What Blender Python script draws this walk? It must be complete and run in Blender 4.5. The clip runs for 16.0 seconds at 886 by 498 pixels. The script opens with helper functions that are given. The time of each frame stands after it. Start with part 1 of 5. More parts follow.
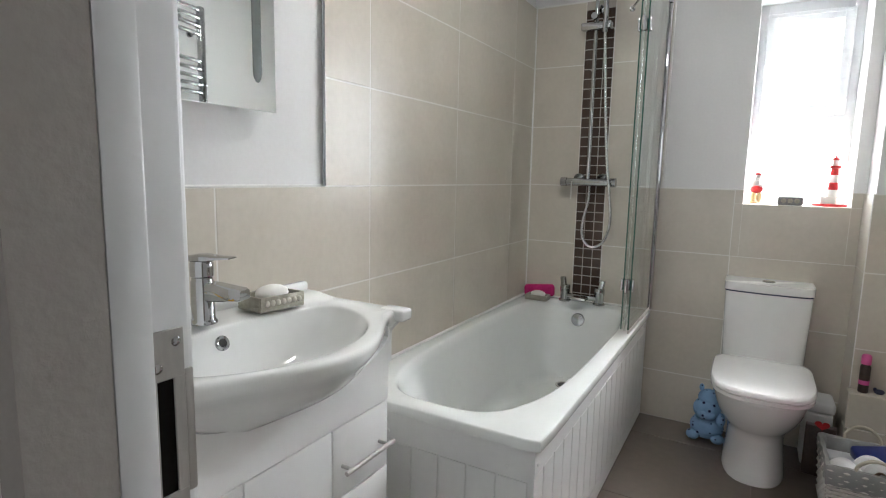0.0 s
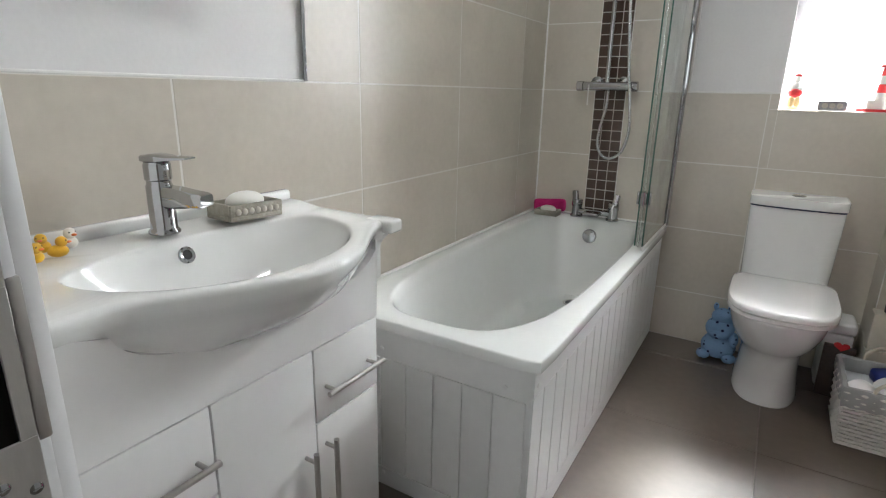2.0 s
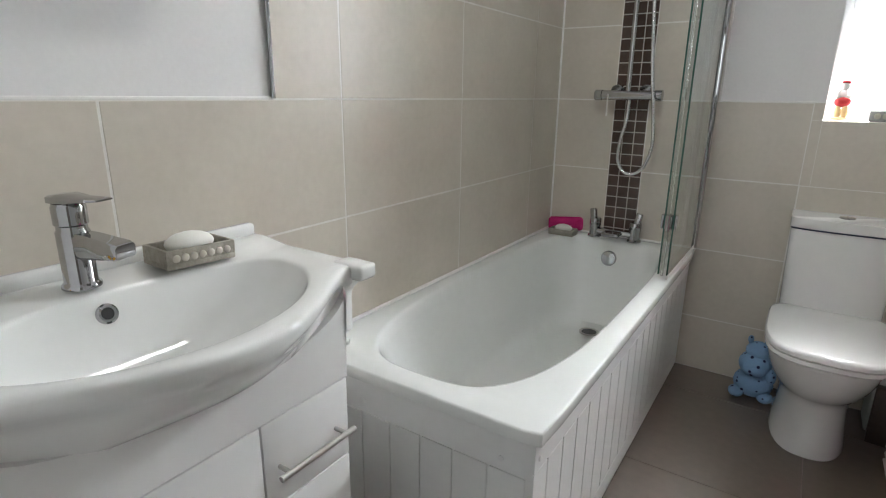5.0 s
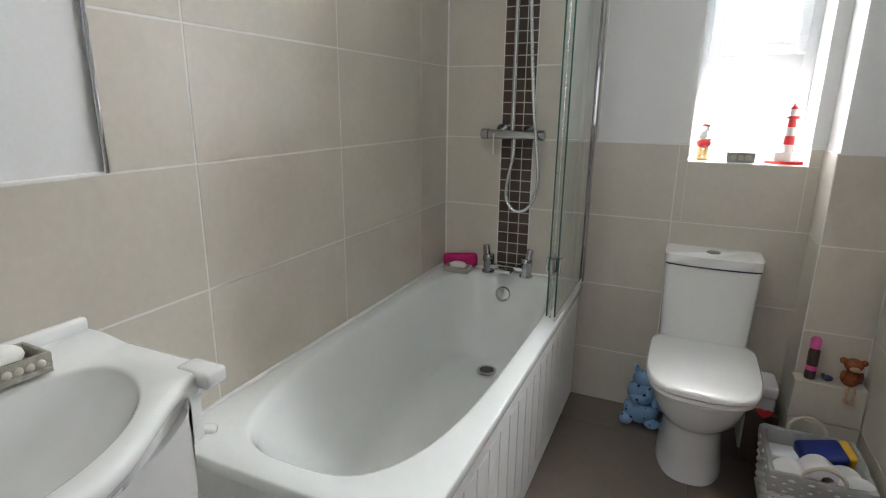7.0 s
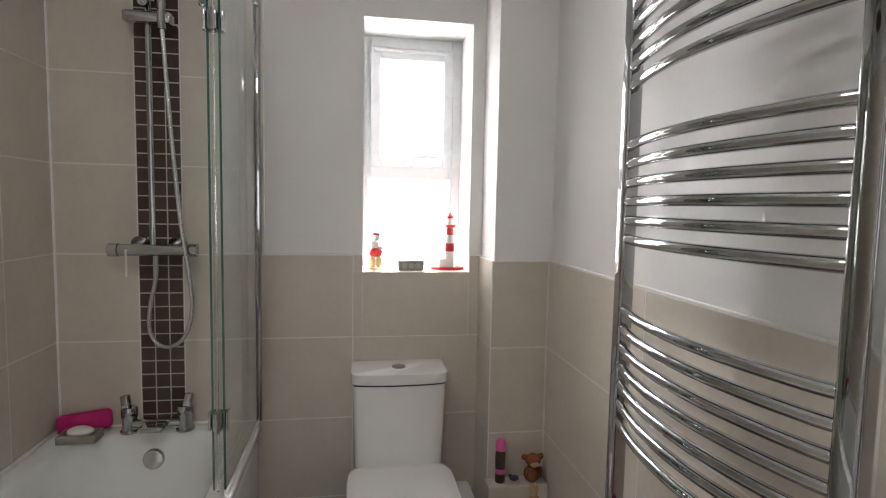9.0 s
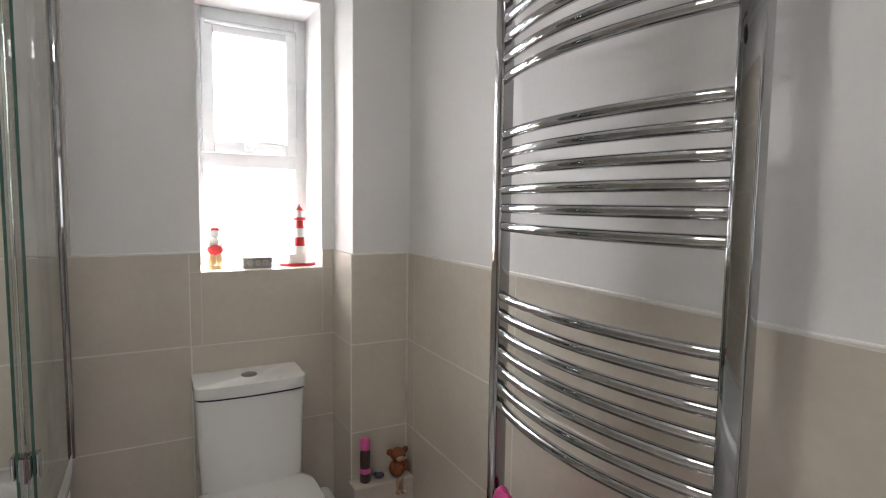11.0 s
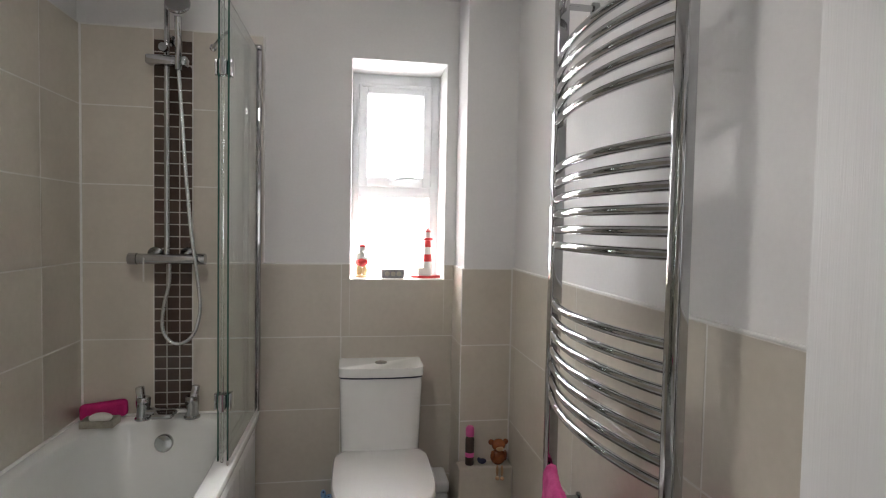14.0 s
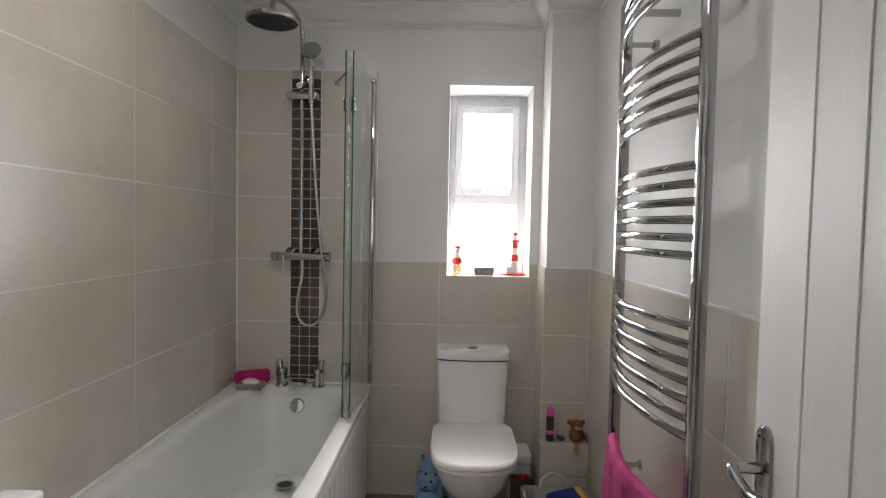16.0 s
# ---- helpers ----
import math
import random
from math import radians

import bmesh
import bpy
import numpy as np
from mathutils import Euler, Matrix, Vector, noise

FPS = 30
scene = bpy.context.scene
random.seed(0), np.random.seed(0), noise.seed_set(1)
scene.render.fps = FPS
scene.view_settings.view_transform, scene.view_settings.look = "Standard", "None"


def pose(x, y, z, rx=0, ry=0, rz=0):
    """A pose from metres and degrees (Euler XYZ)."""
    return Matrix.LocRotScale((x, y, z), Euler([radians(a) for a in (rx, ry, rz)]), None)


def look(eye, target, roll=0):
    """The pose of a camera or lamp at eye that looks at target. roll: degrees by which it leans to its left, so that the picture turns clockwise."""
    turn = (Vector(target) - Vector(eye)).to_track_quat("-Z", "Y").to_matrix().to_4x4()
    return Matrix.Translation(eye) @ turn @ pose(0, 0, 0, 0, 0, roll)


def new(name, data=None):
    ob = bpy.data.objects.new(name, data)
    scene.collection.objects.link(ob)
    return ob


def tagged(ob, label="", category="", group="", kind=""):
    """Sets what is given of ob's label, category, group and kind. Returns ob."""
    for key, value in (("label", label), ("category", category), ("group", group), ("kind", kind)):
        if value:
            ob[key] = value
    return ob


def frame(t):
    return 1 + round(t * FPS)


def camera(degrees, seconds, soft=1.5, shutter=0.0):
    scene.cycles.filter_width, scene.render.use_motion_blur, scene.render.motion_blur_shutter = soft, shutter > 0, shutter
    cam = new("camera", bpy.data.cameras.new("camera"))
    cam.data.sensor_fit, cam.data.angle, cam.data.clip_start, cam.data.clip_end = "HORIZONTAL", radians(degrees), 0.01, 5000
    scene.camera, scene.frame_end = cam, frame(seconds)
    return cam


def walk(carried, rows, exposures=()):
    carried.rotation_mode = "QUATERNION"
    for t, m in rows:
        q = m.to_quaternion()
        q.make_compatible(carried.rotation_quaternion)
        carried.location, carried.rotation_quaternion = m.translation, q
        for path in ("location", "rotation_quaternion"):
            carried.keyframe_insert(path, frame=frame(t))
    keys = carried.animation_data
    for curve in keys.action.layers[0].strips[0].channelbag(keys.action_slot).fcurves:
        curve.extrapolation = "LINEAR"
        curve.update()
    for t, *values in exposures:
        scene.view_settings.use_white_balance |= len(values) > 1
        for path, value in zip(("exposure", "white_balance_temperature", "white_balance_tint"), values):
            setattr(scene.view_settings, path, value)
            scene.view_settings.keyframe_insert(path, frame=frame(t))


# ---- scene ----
cam = camera(78.6, 16.0, soft=1.15)
PATH = [
    (0, (1.114, -2.933, 1.239), (0.132, -1.212, 0.97), 1.2),
    (0.5, (1.154, -2.913, 1.198), (0.185, -1.214, 0.779), 1.1),
    (1, (1.167, -2.911, 1.181), (0.204, -1.236, 0.662), 1.1),
    (1.5, (1.164, -2.886, 1.188), (0.197, -1.226, 0.632), 1.1),
    (2, (1.084, -2.787, 1.186), (0.096, -1.141, 0.623), 1.2),
    (2.5, (0.991, -2.69, 1.195), (-0.019, -1.057, 0.638), 1.1),
    (3, (0.968, -2.646, 1.192), (-0.065, -1.025, 0.637), 1.0),
    (5.5, (1.049, -2.539, 1.24), (-0.013, -0.936, 0.689), 0.7),
    (6, (1.05, -2.517, 1.275), (0.042, -0.88, 0.723), 0.7),
    (6.5, (1.044, -2.483, 1.298), (0.125, -0.792, 0.754), 0.6),
    (7, (1.07, -2.424, 1.343), (0.281, -0.659, 0.829), 0.7),
    (7.5, (1.093, -2.327, 1.388), (0.491, -0.461, 0.993), 0.8),
    (8, (1.123, -2.228, 1.405), (0.74, -0.279, 1.174), 0.9),
    (8.5, (1.126, -2.151, 1.399), (1.016, -0.162, 1.224), 1.0),
    (9, (1.04, -2.078, 1.39), (1.36, -0.109, 1.234), 1.1),
    (9.5, (1.042, -2.044, 1.384), (1.68, -0.154, 1.235), 0.8),
    (11.8, (0.892, -1.962, 1.375), (1.855, -0.216, 1.219), 1.0),
    (12, (0.925, -1.96, 1.376), (1.89, -0.214, 1.233), 1.1),
    (12.5, (0.972, -2.005, 1.37), (1.757, -0.167, 1.283), 0.9),
    (13, (0.996, -2.132, 1.36), (1.554, -0.213, 1.281), 1.0),
    (13.5, (1.059, -2.269, 1.357), (1.473, -0.314, 1.277), 1.1),
    (14, (1.091, -2.379, 1.368), (1.41, -0.406, 1.288), 1.1),
    (14.5, (1.098, -2.519, 1.353), (1.249, -0.527, 1.27), 1.2),
    (15, (1.057, -2.616, 1.36), (1.05, -0.617, 1.275), 1.2),
    (15.5, (1.049, -2.698, 1.37), (1.02, -0.7, 1.287), 1.2),
    (16, (1.093, -2.725, 1.383), (1.059, -0.728, 1.299), 1.1),
]
walk(cam, [(t, look(eye, target, roll)) for t, eye, target, roll in PATH], exposures=[(0.0, 0.54, 6270, 8.5), (1.5, 0.56, 6270, 8.5), (2.5, 0.46, 6270, 8.5), (6.0, 0.38, 6280, 8), (7.5, 0.22, 6290, 7.5), (9.0, 0.08, 6650, 12.5), (12.5, 0.08, 6650, 13), (16.0, 0.02, 6620, 12.5)])

# ---- light ----
W, H, D = 1.735, 2.46, 1.20          # room width, ceiling height, tile dado height
BACK = -2.655                        # room face of the door wall
ROW = 0.316                          # tile course
WX0, WX1, WZ0, WZ1 = 1.068, 1.483, 1.135, 2.088   # window opening

LAMP_X, LAMP_Y = 0.64, -1.36        # assumed ceiling light, placed to lift the left wall

world = bpy.data.worlds.new("sky")
scene.world = world
world.use_nodes = True
wn = world.node_tree.nodes
sky = wn.new("ShaderNodeTexSky")
sky.sky_type, sky.sun_disc = "NISHITA", False
sky.sun_elevation, sky.sun_rotation = radians(50), radians(12)
world.node_tree.links.new(sky.outputs[0], wn["Background"].inputs[0])
wn["Background"].inputs[1].default_value = 0.12

sun = new("sun", bpy.data.lights.new("sun", "SUN"))
sun.data.energy, sun.data.angle, sun.data.color = 5.0, radians(7), (1, 0.97, 0.92)
sun.matrix_world = look((1.336, 6.285, 7.66), (0, 0, 0))


def area_lamp(name, m, sx, sy, watts, color):
    d = bpy.data.lights.new(name, "AREA")
    d.shape, d.size, d.size_y, d.energy, d.color = "RECTANGLE", sx, sy, watts, color
    ob = new(name, d)
    ob.matrix_world = m
    return ob


daylight = area_lamp("window_daylight", look((1.6, 1.2, 2.62), (0.6, -1.3, 0.85)), 1.8, 1.0, 250, (0.95, 0.98, 1.0))
daylight.data.spread = radians(140)
area_lamp("window_daylight", look((1.72, 0.62, 1.68), (1.22, -1.3, 1.5)), 1.36, 1.15, 140, (0.95, 0.98, 1.0))
# fill lamp in an added opening at the unseen end of the landing
area_lamp("hall_fill_lamp", look((1.2, -4.66, 1.6), (1.2, -3.0, 1.5)), 0.9, 1.1, 0.5, (1.0, 0.97, 0.93))
# unseen ceiling lamp, added to brighten the left wall
area_lamp("ceiling_fill_lamp", look((LAMP_X, LAMP_Y, 2.425), (LAMP_X, LAMP_Y - 0.001, 0)), 0.25, 0.25, 5.6, (1.0, 0.985, 0.96))


# ---- materials ----
def nodes_of(name):
    m = bpy.data.materials.new(name)
    m.use_nodes = True
    nt = m.node_tree
    return m, nt, nt.nodes["Principled BSDF"]


def surface(name, a, b, rough=0.5, scale=6.0, fine=60.0, bump=0.0, bump_scale=None, metal=0.0, rough_var=0.06, stretch=(1, 1, 1), coat=0.0, vary=0.0, spec=0.5):
    """Two colours mixed by a coarse and a fine noise, with gloss that varies and a fine relief."""
    m, nt, bs = nodes_of(name)
    N, L = nt.nodes.new, nt.links.new
    tc, mp = N("ShaderNodeTexCoord"), N("ShaderNodeMapping")
    mp.inputs["Scale"].default_value = stretch
    geo = N("ShaderNodeNewGeometry")
    L(geo.outputs["Position"], mp.inputs[0])
    n1, n2 = N("ShaderNodeTexNoise"), N("ShaderNodeTexNoise")
    n1.inputs["Scale"].default_value, n1.inputs["Detail"].default_value = scale, 4
    n2.inputs["Scale"].default_value, n2.inputs["Detail"].default_value = fine, 3
    L(mp.outputs[0], n1.inputs[0])
    L(mp.outputs[0], n2.inputs[0])
    add = N("ShaderNodeMath")
    add.operation = "MULTIPLY_ADD"
    add.inputs[1].default_value = 0.35
    L(n2.outputs[0], add.inputs[0])
    sc = N("ShaderNodeMath")
    sc.operation = "MULTIPLY"
    sc.inputs[1].default_value = 0.65
    L(n1.outputs[0], sc.inputs[0])
    L(sc.outputs[0], add.inputs[2])
    fac = add.outputs[0]
    if vary:
        oi = N("ShaderNodeObjectInfo")
        v = N("ShaderNodeMath")
        v.operation = "MULTIPLY_ADD"
        v.inputs[1].default_value = vary
        L(oi.outputs["Random"], v.inputs[0])
        L(fac, v.inputs[2])
        fac = v.outputs[0]
    ramp = N("ShaderNodeValToRGB")
    ramp.color_ramp.elements[0].position, ramp.color_ramp.elements[1].position = 0.3, 0.7 + vary
    ramp.color_ramp.elements[0].color, ramp.color_ramp.elements[1].color = (*a, 1), (*b, 1)
    L(fac, ramp.inputs[0])
    L(ramp.outputs[0], bs.inputs["Base Color"])
    mr = N("ShaderNodeMapRange")
    mr.inputs[3].default_value, mr.inputs[4].default_value = max(0.02, rough - rough_var), rough + rough_var
    L(n1.outputs[0], mr.inputs[0])
    L(mr.outputs[0], bs.inputs["Roughness"])
    bs.inputs["Metallic"].default_value = metal
    bs.inputs["Coat Weight"].default_value = coat
    bs.inputs["Specular IOR Level"].default_value = spec
    if bump:
        n3 = N("ShaderNodeTexNoise")
        n3.inputs["Scale"].default_value, n3.inputs["Detail"].default_value = bump_scale or fine, 4
        L(mp.outputs[0], n3.inputs[0])
        bp = N("ShaderNodeBump")
        bp.inputs["Strength"].default_value, bp.inputs["Distance"].default_value = bump, 0.002
        L(n3.outputs[0], bp.inputs["Height"])
        L(bp.outputs[0], bs.inputs["Normal"])
    return m


def glass_mat(name, tint, rough=0.0):
    m, nt, bs = nodes_of(name)
    bs.inputs["Base Color"].default_value = (*tint, 1)
    bs.inputs["Roughness"].default_value = rough
    bs.inputs["Transmission Weight"].default_value = 1.0
    bs.inputs["IOR"].default_value = 1.45
    return m


PAINT = surface("white_wall_paint", (0.76, 0.75, 0.74), (0.82, 0.81, 0.80), 0.55, 2.0, 90, 0.08, 110)
MGROUT = surface("beige_mosaic_grout", (0.40, 0.35, 0.31), (0.50, 0.45, 0.40), 0.8, 20, 200, 0.4, 300)
CEIL = surface("ceiling_paint", (0.80, 0.79, 0.78), (0.85, 0.84, 0.83), 0.7, 2.0, 80, 0.15, 160)
TILE = surface("beige_ceramic_tile", (0.530, 0.480, 0.405), (0.640, 0.583, 0.502), 0.31, 5.0, 45, 0.02, 7, vary=0.10, rough_var=0.015, spec=0.85)
GROUT = surface("pale_grout", (0.72, 0.695, 0.65), (0.79, 0.765, 0.725), 0.8, 20, 200, 0.4, 300)
MOSAIC = surface("dark_brown_mosaic", (0.048, 0.029, 0.022), (0.092, 0.061, 0.047), 0.22, 9, 60, 0.06, 60, vary=0.35)
FLOORT = surface("taupe_floor_tile", (0.106, 0.080, 0.062), (0.162, 0.127, 0.101), 0.36, 2.5, 30, 0.03, 20, vary=0.05, rough_var=0.04, spec=1.0)
FGROUT = surface("floor_grout", (0.22, 0.19, 0.165), (0.30, 0.26, 0.23), 0.8, 20, 200, 0.3, 300)
ACRYL = surface("white_acrylic", (0.80, 0.81, 0.79), (0.84, 0.85, 0.83), 0.12, 3, 30, rough_var=0.04, coat=0.3)
PANEL = surface("white_painted_board", (0.78, 0.78, 0.77), (0.83, 0.83, 0.82), 0.35, 4, 40, 0.06, 60)
CERAM = surface("glazed_ceramic", (0.80, 0.80, 0.78), (0.84, 0.84, 0.82), 0.08, 3, 30, 0.02, 6, rough_var=0.03, coat=0.4)
GLOSSW = surface("gloss_white_lacquer", (0.80, 0.79, 0.775), (0.84, 0.83, 0.815), 0.13, 3, 30, 0.02, 5, rough_var=0.04, coat=0.3)
UPVC = surface("white_upvc", (0.73, 0.745, 0.76), (0.78, 0.795, 0.81), 0.28, 5, 50)
CHROME = surface("chrome", (0.41, 0.413, 0.418), (0.48, 0.483, 0.488), 0.04, 8, 60, metal=1.0, rough_var=0.015)
SATIN = surface("satin_steel", (0.42, 0.40, 0.38), (0.55, 0.53, 0.50), 0.32, 12, 160, 0.1, 220, metal=1.0, stretch=(1, 1, 0.2))
POCKET = surface("bolt_pocket_shade", (0.008, 0.007, 0.006), (0.014, 0.012, 0.010), 0.9, 10, 90, spec=0.05)
BLACK = surface("black_rubber_and_hole_shade", (0.012, 0.012, 0.013), (0.03, 0.03, 0.03), 0.5, 10, 90)
DOORP = surface("white_satin_door_paint", (0.70, 0.695, 0.685), (0.75, 0.745, 0.735), 0.5, 3, 50, 0.16, 70, stretch=(6, 6, 0.2))
FRAMEP = surface("white_gloss_frame_paint", (0.76, 0.755, 0.75), (0.81, 0.805, 0.80), 0.3, 3, 50, 0.10, 25)
SEAL = surface("white_silicone", (0.78, 0.77, 0.74), (0.84, 0.83, 0.80), 0.4, 15, 90)
CLEAR = glass_mat("screen_glass", (0.94, 0.985, 0.965))
EDGE = surface("green_glass_edge", (0.02, 0.07, 0.055), (0.05, 0.13, 0.10), 0.1, 8, 60)
PANE = glass_mat("window_glass", (1, 1, 1))
MIRROR = surface("mirror_silver", (0.90, 0.93, 0.91), (0.91, 0.94, 0.92), 0.02, 3, 20, metal=1.0, rough_var=0.005)
FROST = surface("frosted_light_strip", (0.10, 0.115, 0.105), (0.13, 0.145, 0.135), 0.35, 8, 80)
SPONGE = surface("magenta_sponge", (0.42, 0.02, 0.12), (0.58, 0.04, 0.20), 0.9, 30, 200, 0.8, 260, spec=0.1)
PINK = surface("pink_towelling", (0.62, 0.075, 0.27), (0.80, 0.17, 0.42), 0.95, 30, 260, 1.0, 330, spec=0.1)
SOAP = surface("white_soap", (0.80, 0.78, 0.72), (0.86, 0.84, 0.79), 0.4, 12, 90)
STONE = surface("carved_grey_stone", (0.27, 0.25, 0.20), (0.42, 0.39, 0.33), 0.7, 40, 160, 0.8, 120)
BEAD = surface("pebble_bead", (0.45, 0.42, 0.36), (0.62, 0.58, 0.50), 0.35, 30, 120)
YELLOW = surface("yellow_rubber", (0.75, 0.42, 0.02), (0.85, 0.52, 0.04), 0.35, 12, 80)
ORANGE = surface("orange_rubber", (0.75, 0.16, 0.02), (0.8, 0.22, 0.03), 0.4, 12, 80)
RED = surface("red_gloss_paint", (0.55, 0.02, 0.025), (0.66, 0.04, 0.04), 0.3, 12, 80)
WHITEP = surface("white_matt_paint", (0.76, 0.74, 0.70), (0.84, 0.82, 0.78), 0.5, 12, 90)
GREYST = surface("grey_slate_and_gap_shade", (0.13, 0.125, 0.125), (0.30, 0.29, 0.29), 0.6, 25, 120, 0.5, 90)
BLUEP = surface("blue_plastic_film", (0.010, 0.020, 0.16), (0.02, 0.04, 0.24), 0.3, 14, 60)
YELP = surface("yellow_card", (0.72, 0.42, 0.03), (0.80, 0.50, 0.06), 0.5, 14, 60)
PAPER = surface("white_tissue_paper", (0.80, 0.79, 0.78), (0.87, 0.86, 0.85), 0.95, 30, 180, 0.6, 200, spec=0.1)
CARD = surface("brown_card_core", (0.38, 0.28, 0.19), (0.45, 0.34, 0.24), 0.9, 30, 180)
WICKER = surface("white_wicker", (0.66, 0.64, 0.59), (0.78, 0.76, 0.71), 0.6, 40, 160, 0.5, 200, vary=0.1)
CLOTH = surface("grey_cotton_liner", (0.36, 0.36, 0.35), (0.46, 0.46, 0.45), 0.95, 12, 300, 0.6, 380, spec=0.1)
ROPE = surface("cream_rope", (0.55, 0.50, 0.40), (0.68, 0.63, 0.52), 0.9, 40, 300, 0.8, 300)
BROWN = surface("glossy_brown_resin", (0.16, 0.035, 0.012), (0.36, 0.11, 0.035), 0.25, 30, 90)
PALEY = surface("pale_yellow_glaze", (0.72, 0.50, 0.22), (0.80, 0.60, 0.32), 0.3, 20, 90)
TAN = surface("tan_resin", (0.50, 0.30, 0.16), (0.62, 0.40, 0.24), 0.4, 30, 90)
NAVY = surface("dark_navy_resin_and_gap_shade", (0.015, 0.018, 0.05), (0.03, 0.035, 0.09), 0.35, 30, 90)
DARKBOX = surface("dark_brown_print", (0.03, 0.016, 0.012), (0.07, 0.04, 0.03), 0.4, 20, 90)
PINKCAP = surface("bright_pink_cap", (0.75, 0.10, 0.36), (0.82, 0.15, 0.43), 0.35, 20, 90)
CARPET = surface("grey_hall_carpet", (0.20, 0.18, 0.16), (0.28, 0.26, 0.235), 0.95, 20, 260, 0.9, 300, spec=0.1)
TAUPE = surface("hall_wall_paint", (0.33, 0.295, 0.265), (0.39, 0.355, 0.325), 0.6, 2.0, 90, 0.3, 140)
SLEEVE = surface("grey_hose_metal", (0.55, 0.56, 0.57), (0.66, 0.67, 0.68), 0.2, 40, 300, 0.5, 500, metal=1.0)


def spotted_blue():
    m, nt, bs = nodes_of("spotted_blue_fleece")
    N, L = nt.nodes.new, nt.links.new
    geo, vo, noi = N("ShaderNodeNewGeometry"), N("ShaderNodeTexVoronoi"), N("ShaderNodeTexNoise")
    vo.inputs["Scale"].default_value = 38
    noi.inputs["Scale"].default_value = 90
    L(geo.outputs["Position"], vo.inputs[0])
    L(geo.outputs["Position"], noi.inputs[0])
    r = N("ShaderNodeValToRGB")
    r.color_ramp.elements[0].position, r.color_ramp.elements[1].position = 0.22, 0.27
    r.color_ramp.elements[0].color, r.color_ramp.elements[1].color = (0.012, 0.02, 0.07, 1), (0.20, 0.34, 0.53, 1)
    L(vo.outputs["Distance"], r.inputs[0])
    L(r.outputs[0], bs.inputs["Base Color"])
    bs.inputs["Roughness"].default_value = 0.85
    bp = N("ShaderNodeBump")
    bp.inputs["Strength"].default_value, bp.inputs["Distance"].default_value = 0.7, 0.004
    L(noi.outputs[0], bp.inputs["Height"])
    L(bp.outputs[0], bs.inputs["Normal"])
    return m


SPOTS = spotted_blue()


def glow(name, colour, strength):
    m, nt, bs = nodes_of(name)
    em = nt.nodes.new("ShaderNodeEmission")
    em.inputs[0].default_value, em.inputs[1].default_value = (*colour, 1), strength
    nt.links.new(em.outputs[0], nt.nodes["Material Output"].inputs[0])
    return m


BRIGHT = glow("bright_overcast_sky", (0.97, 0.985, 1.0), 1.7)


# ---- shapes ----
def part(name, bm, material, parent=None, label="", smooth=False, angle=None):
    me = bpy.data.meshes.new(name)
    bmesh.ops.recalc_face_normals(bm, faces=bm.faces)
    if smooth:
        for f in bm.faces:
            f.smooth = True
        lim = radians(angle or 40)
        for e in bm.edges:
            if len(e.link_faces) == 2 and e.calc_face_angle(0) > lim:
                e.smooth = False
    bm.to_mesh(me)
    bm.free()
    for m in (material if isinstance(material, (list, tuple)) else [material]):
        me.materials.append(m)
    ob = new(name, me)
    ob.parent = parent
    if label:
        ob["label"] = label
    return ob


def thing(name, at, label, category, group="", kind=""):
    ob = new(name)
    ob.empty_display_size = 0.05
    ob.location = at
    tagged(ob, label, category, group, kind)
    return ob


def wpart(name, bm, material, parent, label="", smooth=False, angle=None):
    """A part whose bmesh is in world places, under a thing (an empty or a mesh at the origin) or under such a part."""
    ob = part(name, bm, material, None, label, smooth, angle)
    ob.parent = parent
    root = parent
    while root.parent:
        root = root.parent
    if parent is root:
        ob.matrix_parent_inverse = Matrix.Translation(root.location).inverted()
    return ob


def box(bm, lo, hi):
    vs = [bm.verts.new((x, y, z)) for x in (lo[0], hi[0]) for y in (lo[1], hi[1]) for z in (lo[2], hi[2])]
    for q in ((0, 1, 3, 2), (4, 6, 7, 5), (0, 4, 5, 1), (2, 3, 7, 6), (0, 2, 6, 4), (1, 5, 7, 3)):
        bm.faces.new([vs[i] for i in q])
    return vs


def rbox(lo, hi, r=0.004, seg=2, bm=None):
    """A box with rounded edges."""
    own = bmesh.new()
    box(own, lo, hi)
    bmesh.ops.bevel(own, geom=own.edges[:], offset=r, segments=seg, profile=0.5, affect="EDGES")
    if bm is None:
        return own
    join(bm, own)
    return bm


def join(bm, other, m=None):
    if m is not None:
        bmesh.ops.transform(other, matrix=m, verts=other.verts)
    me = bpy.data.meshes.new("tmp")
    other.to_mesh(me)
    other.free()
    bm.from_mesh(me)
    bpy.data.meshes.remove(me)
    return bm


def moved(bm, m):
    bmesh.ops.transform(bm, matrix=m, verts=bm.verts)
    return bm


def loft(rings, cap_a=True, cap_b=True, bm=None, closed=True):
    bm = bm or bmesh.new()
    rows = [[bm.verts.new(p) for p in ring] for ring in rings]
    n = len(rows[0])
    for a, b in zip(rows, rows[1:]):
        for i in range(n if closed else n - 1):
            j = (i + 1) % n
            bm.faces.new((a[i], a[j], b[j], b[i]))
    if cap_a:
        bm.faces.new(rows[0][::-1])
    if cap_b:
        bm.faces.new(rows[-1])
    return bm


def lathe(profile, n=32, bm=None, m=None):
    """A solid of (radius, height) turned about z."""
    own = loft([[(r * math.cos(2 * math.pi * i / n), r * math.sin(2 * math.pi * i / n), z) for i in range(n)] for r, z in profile])
    if m is not None:
        moved(own, m)
    return own if bm is None else join(bm, own)


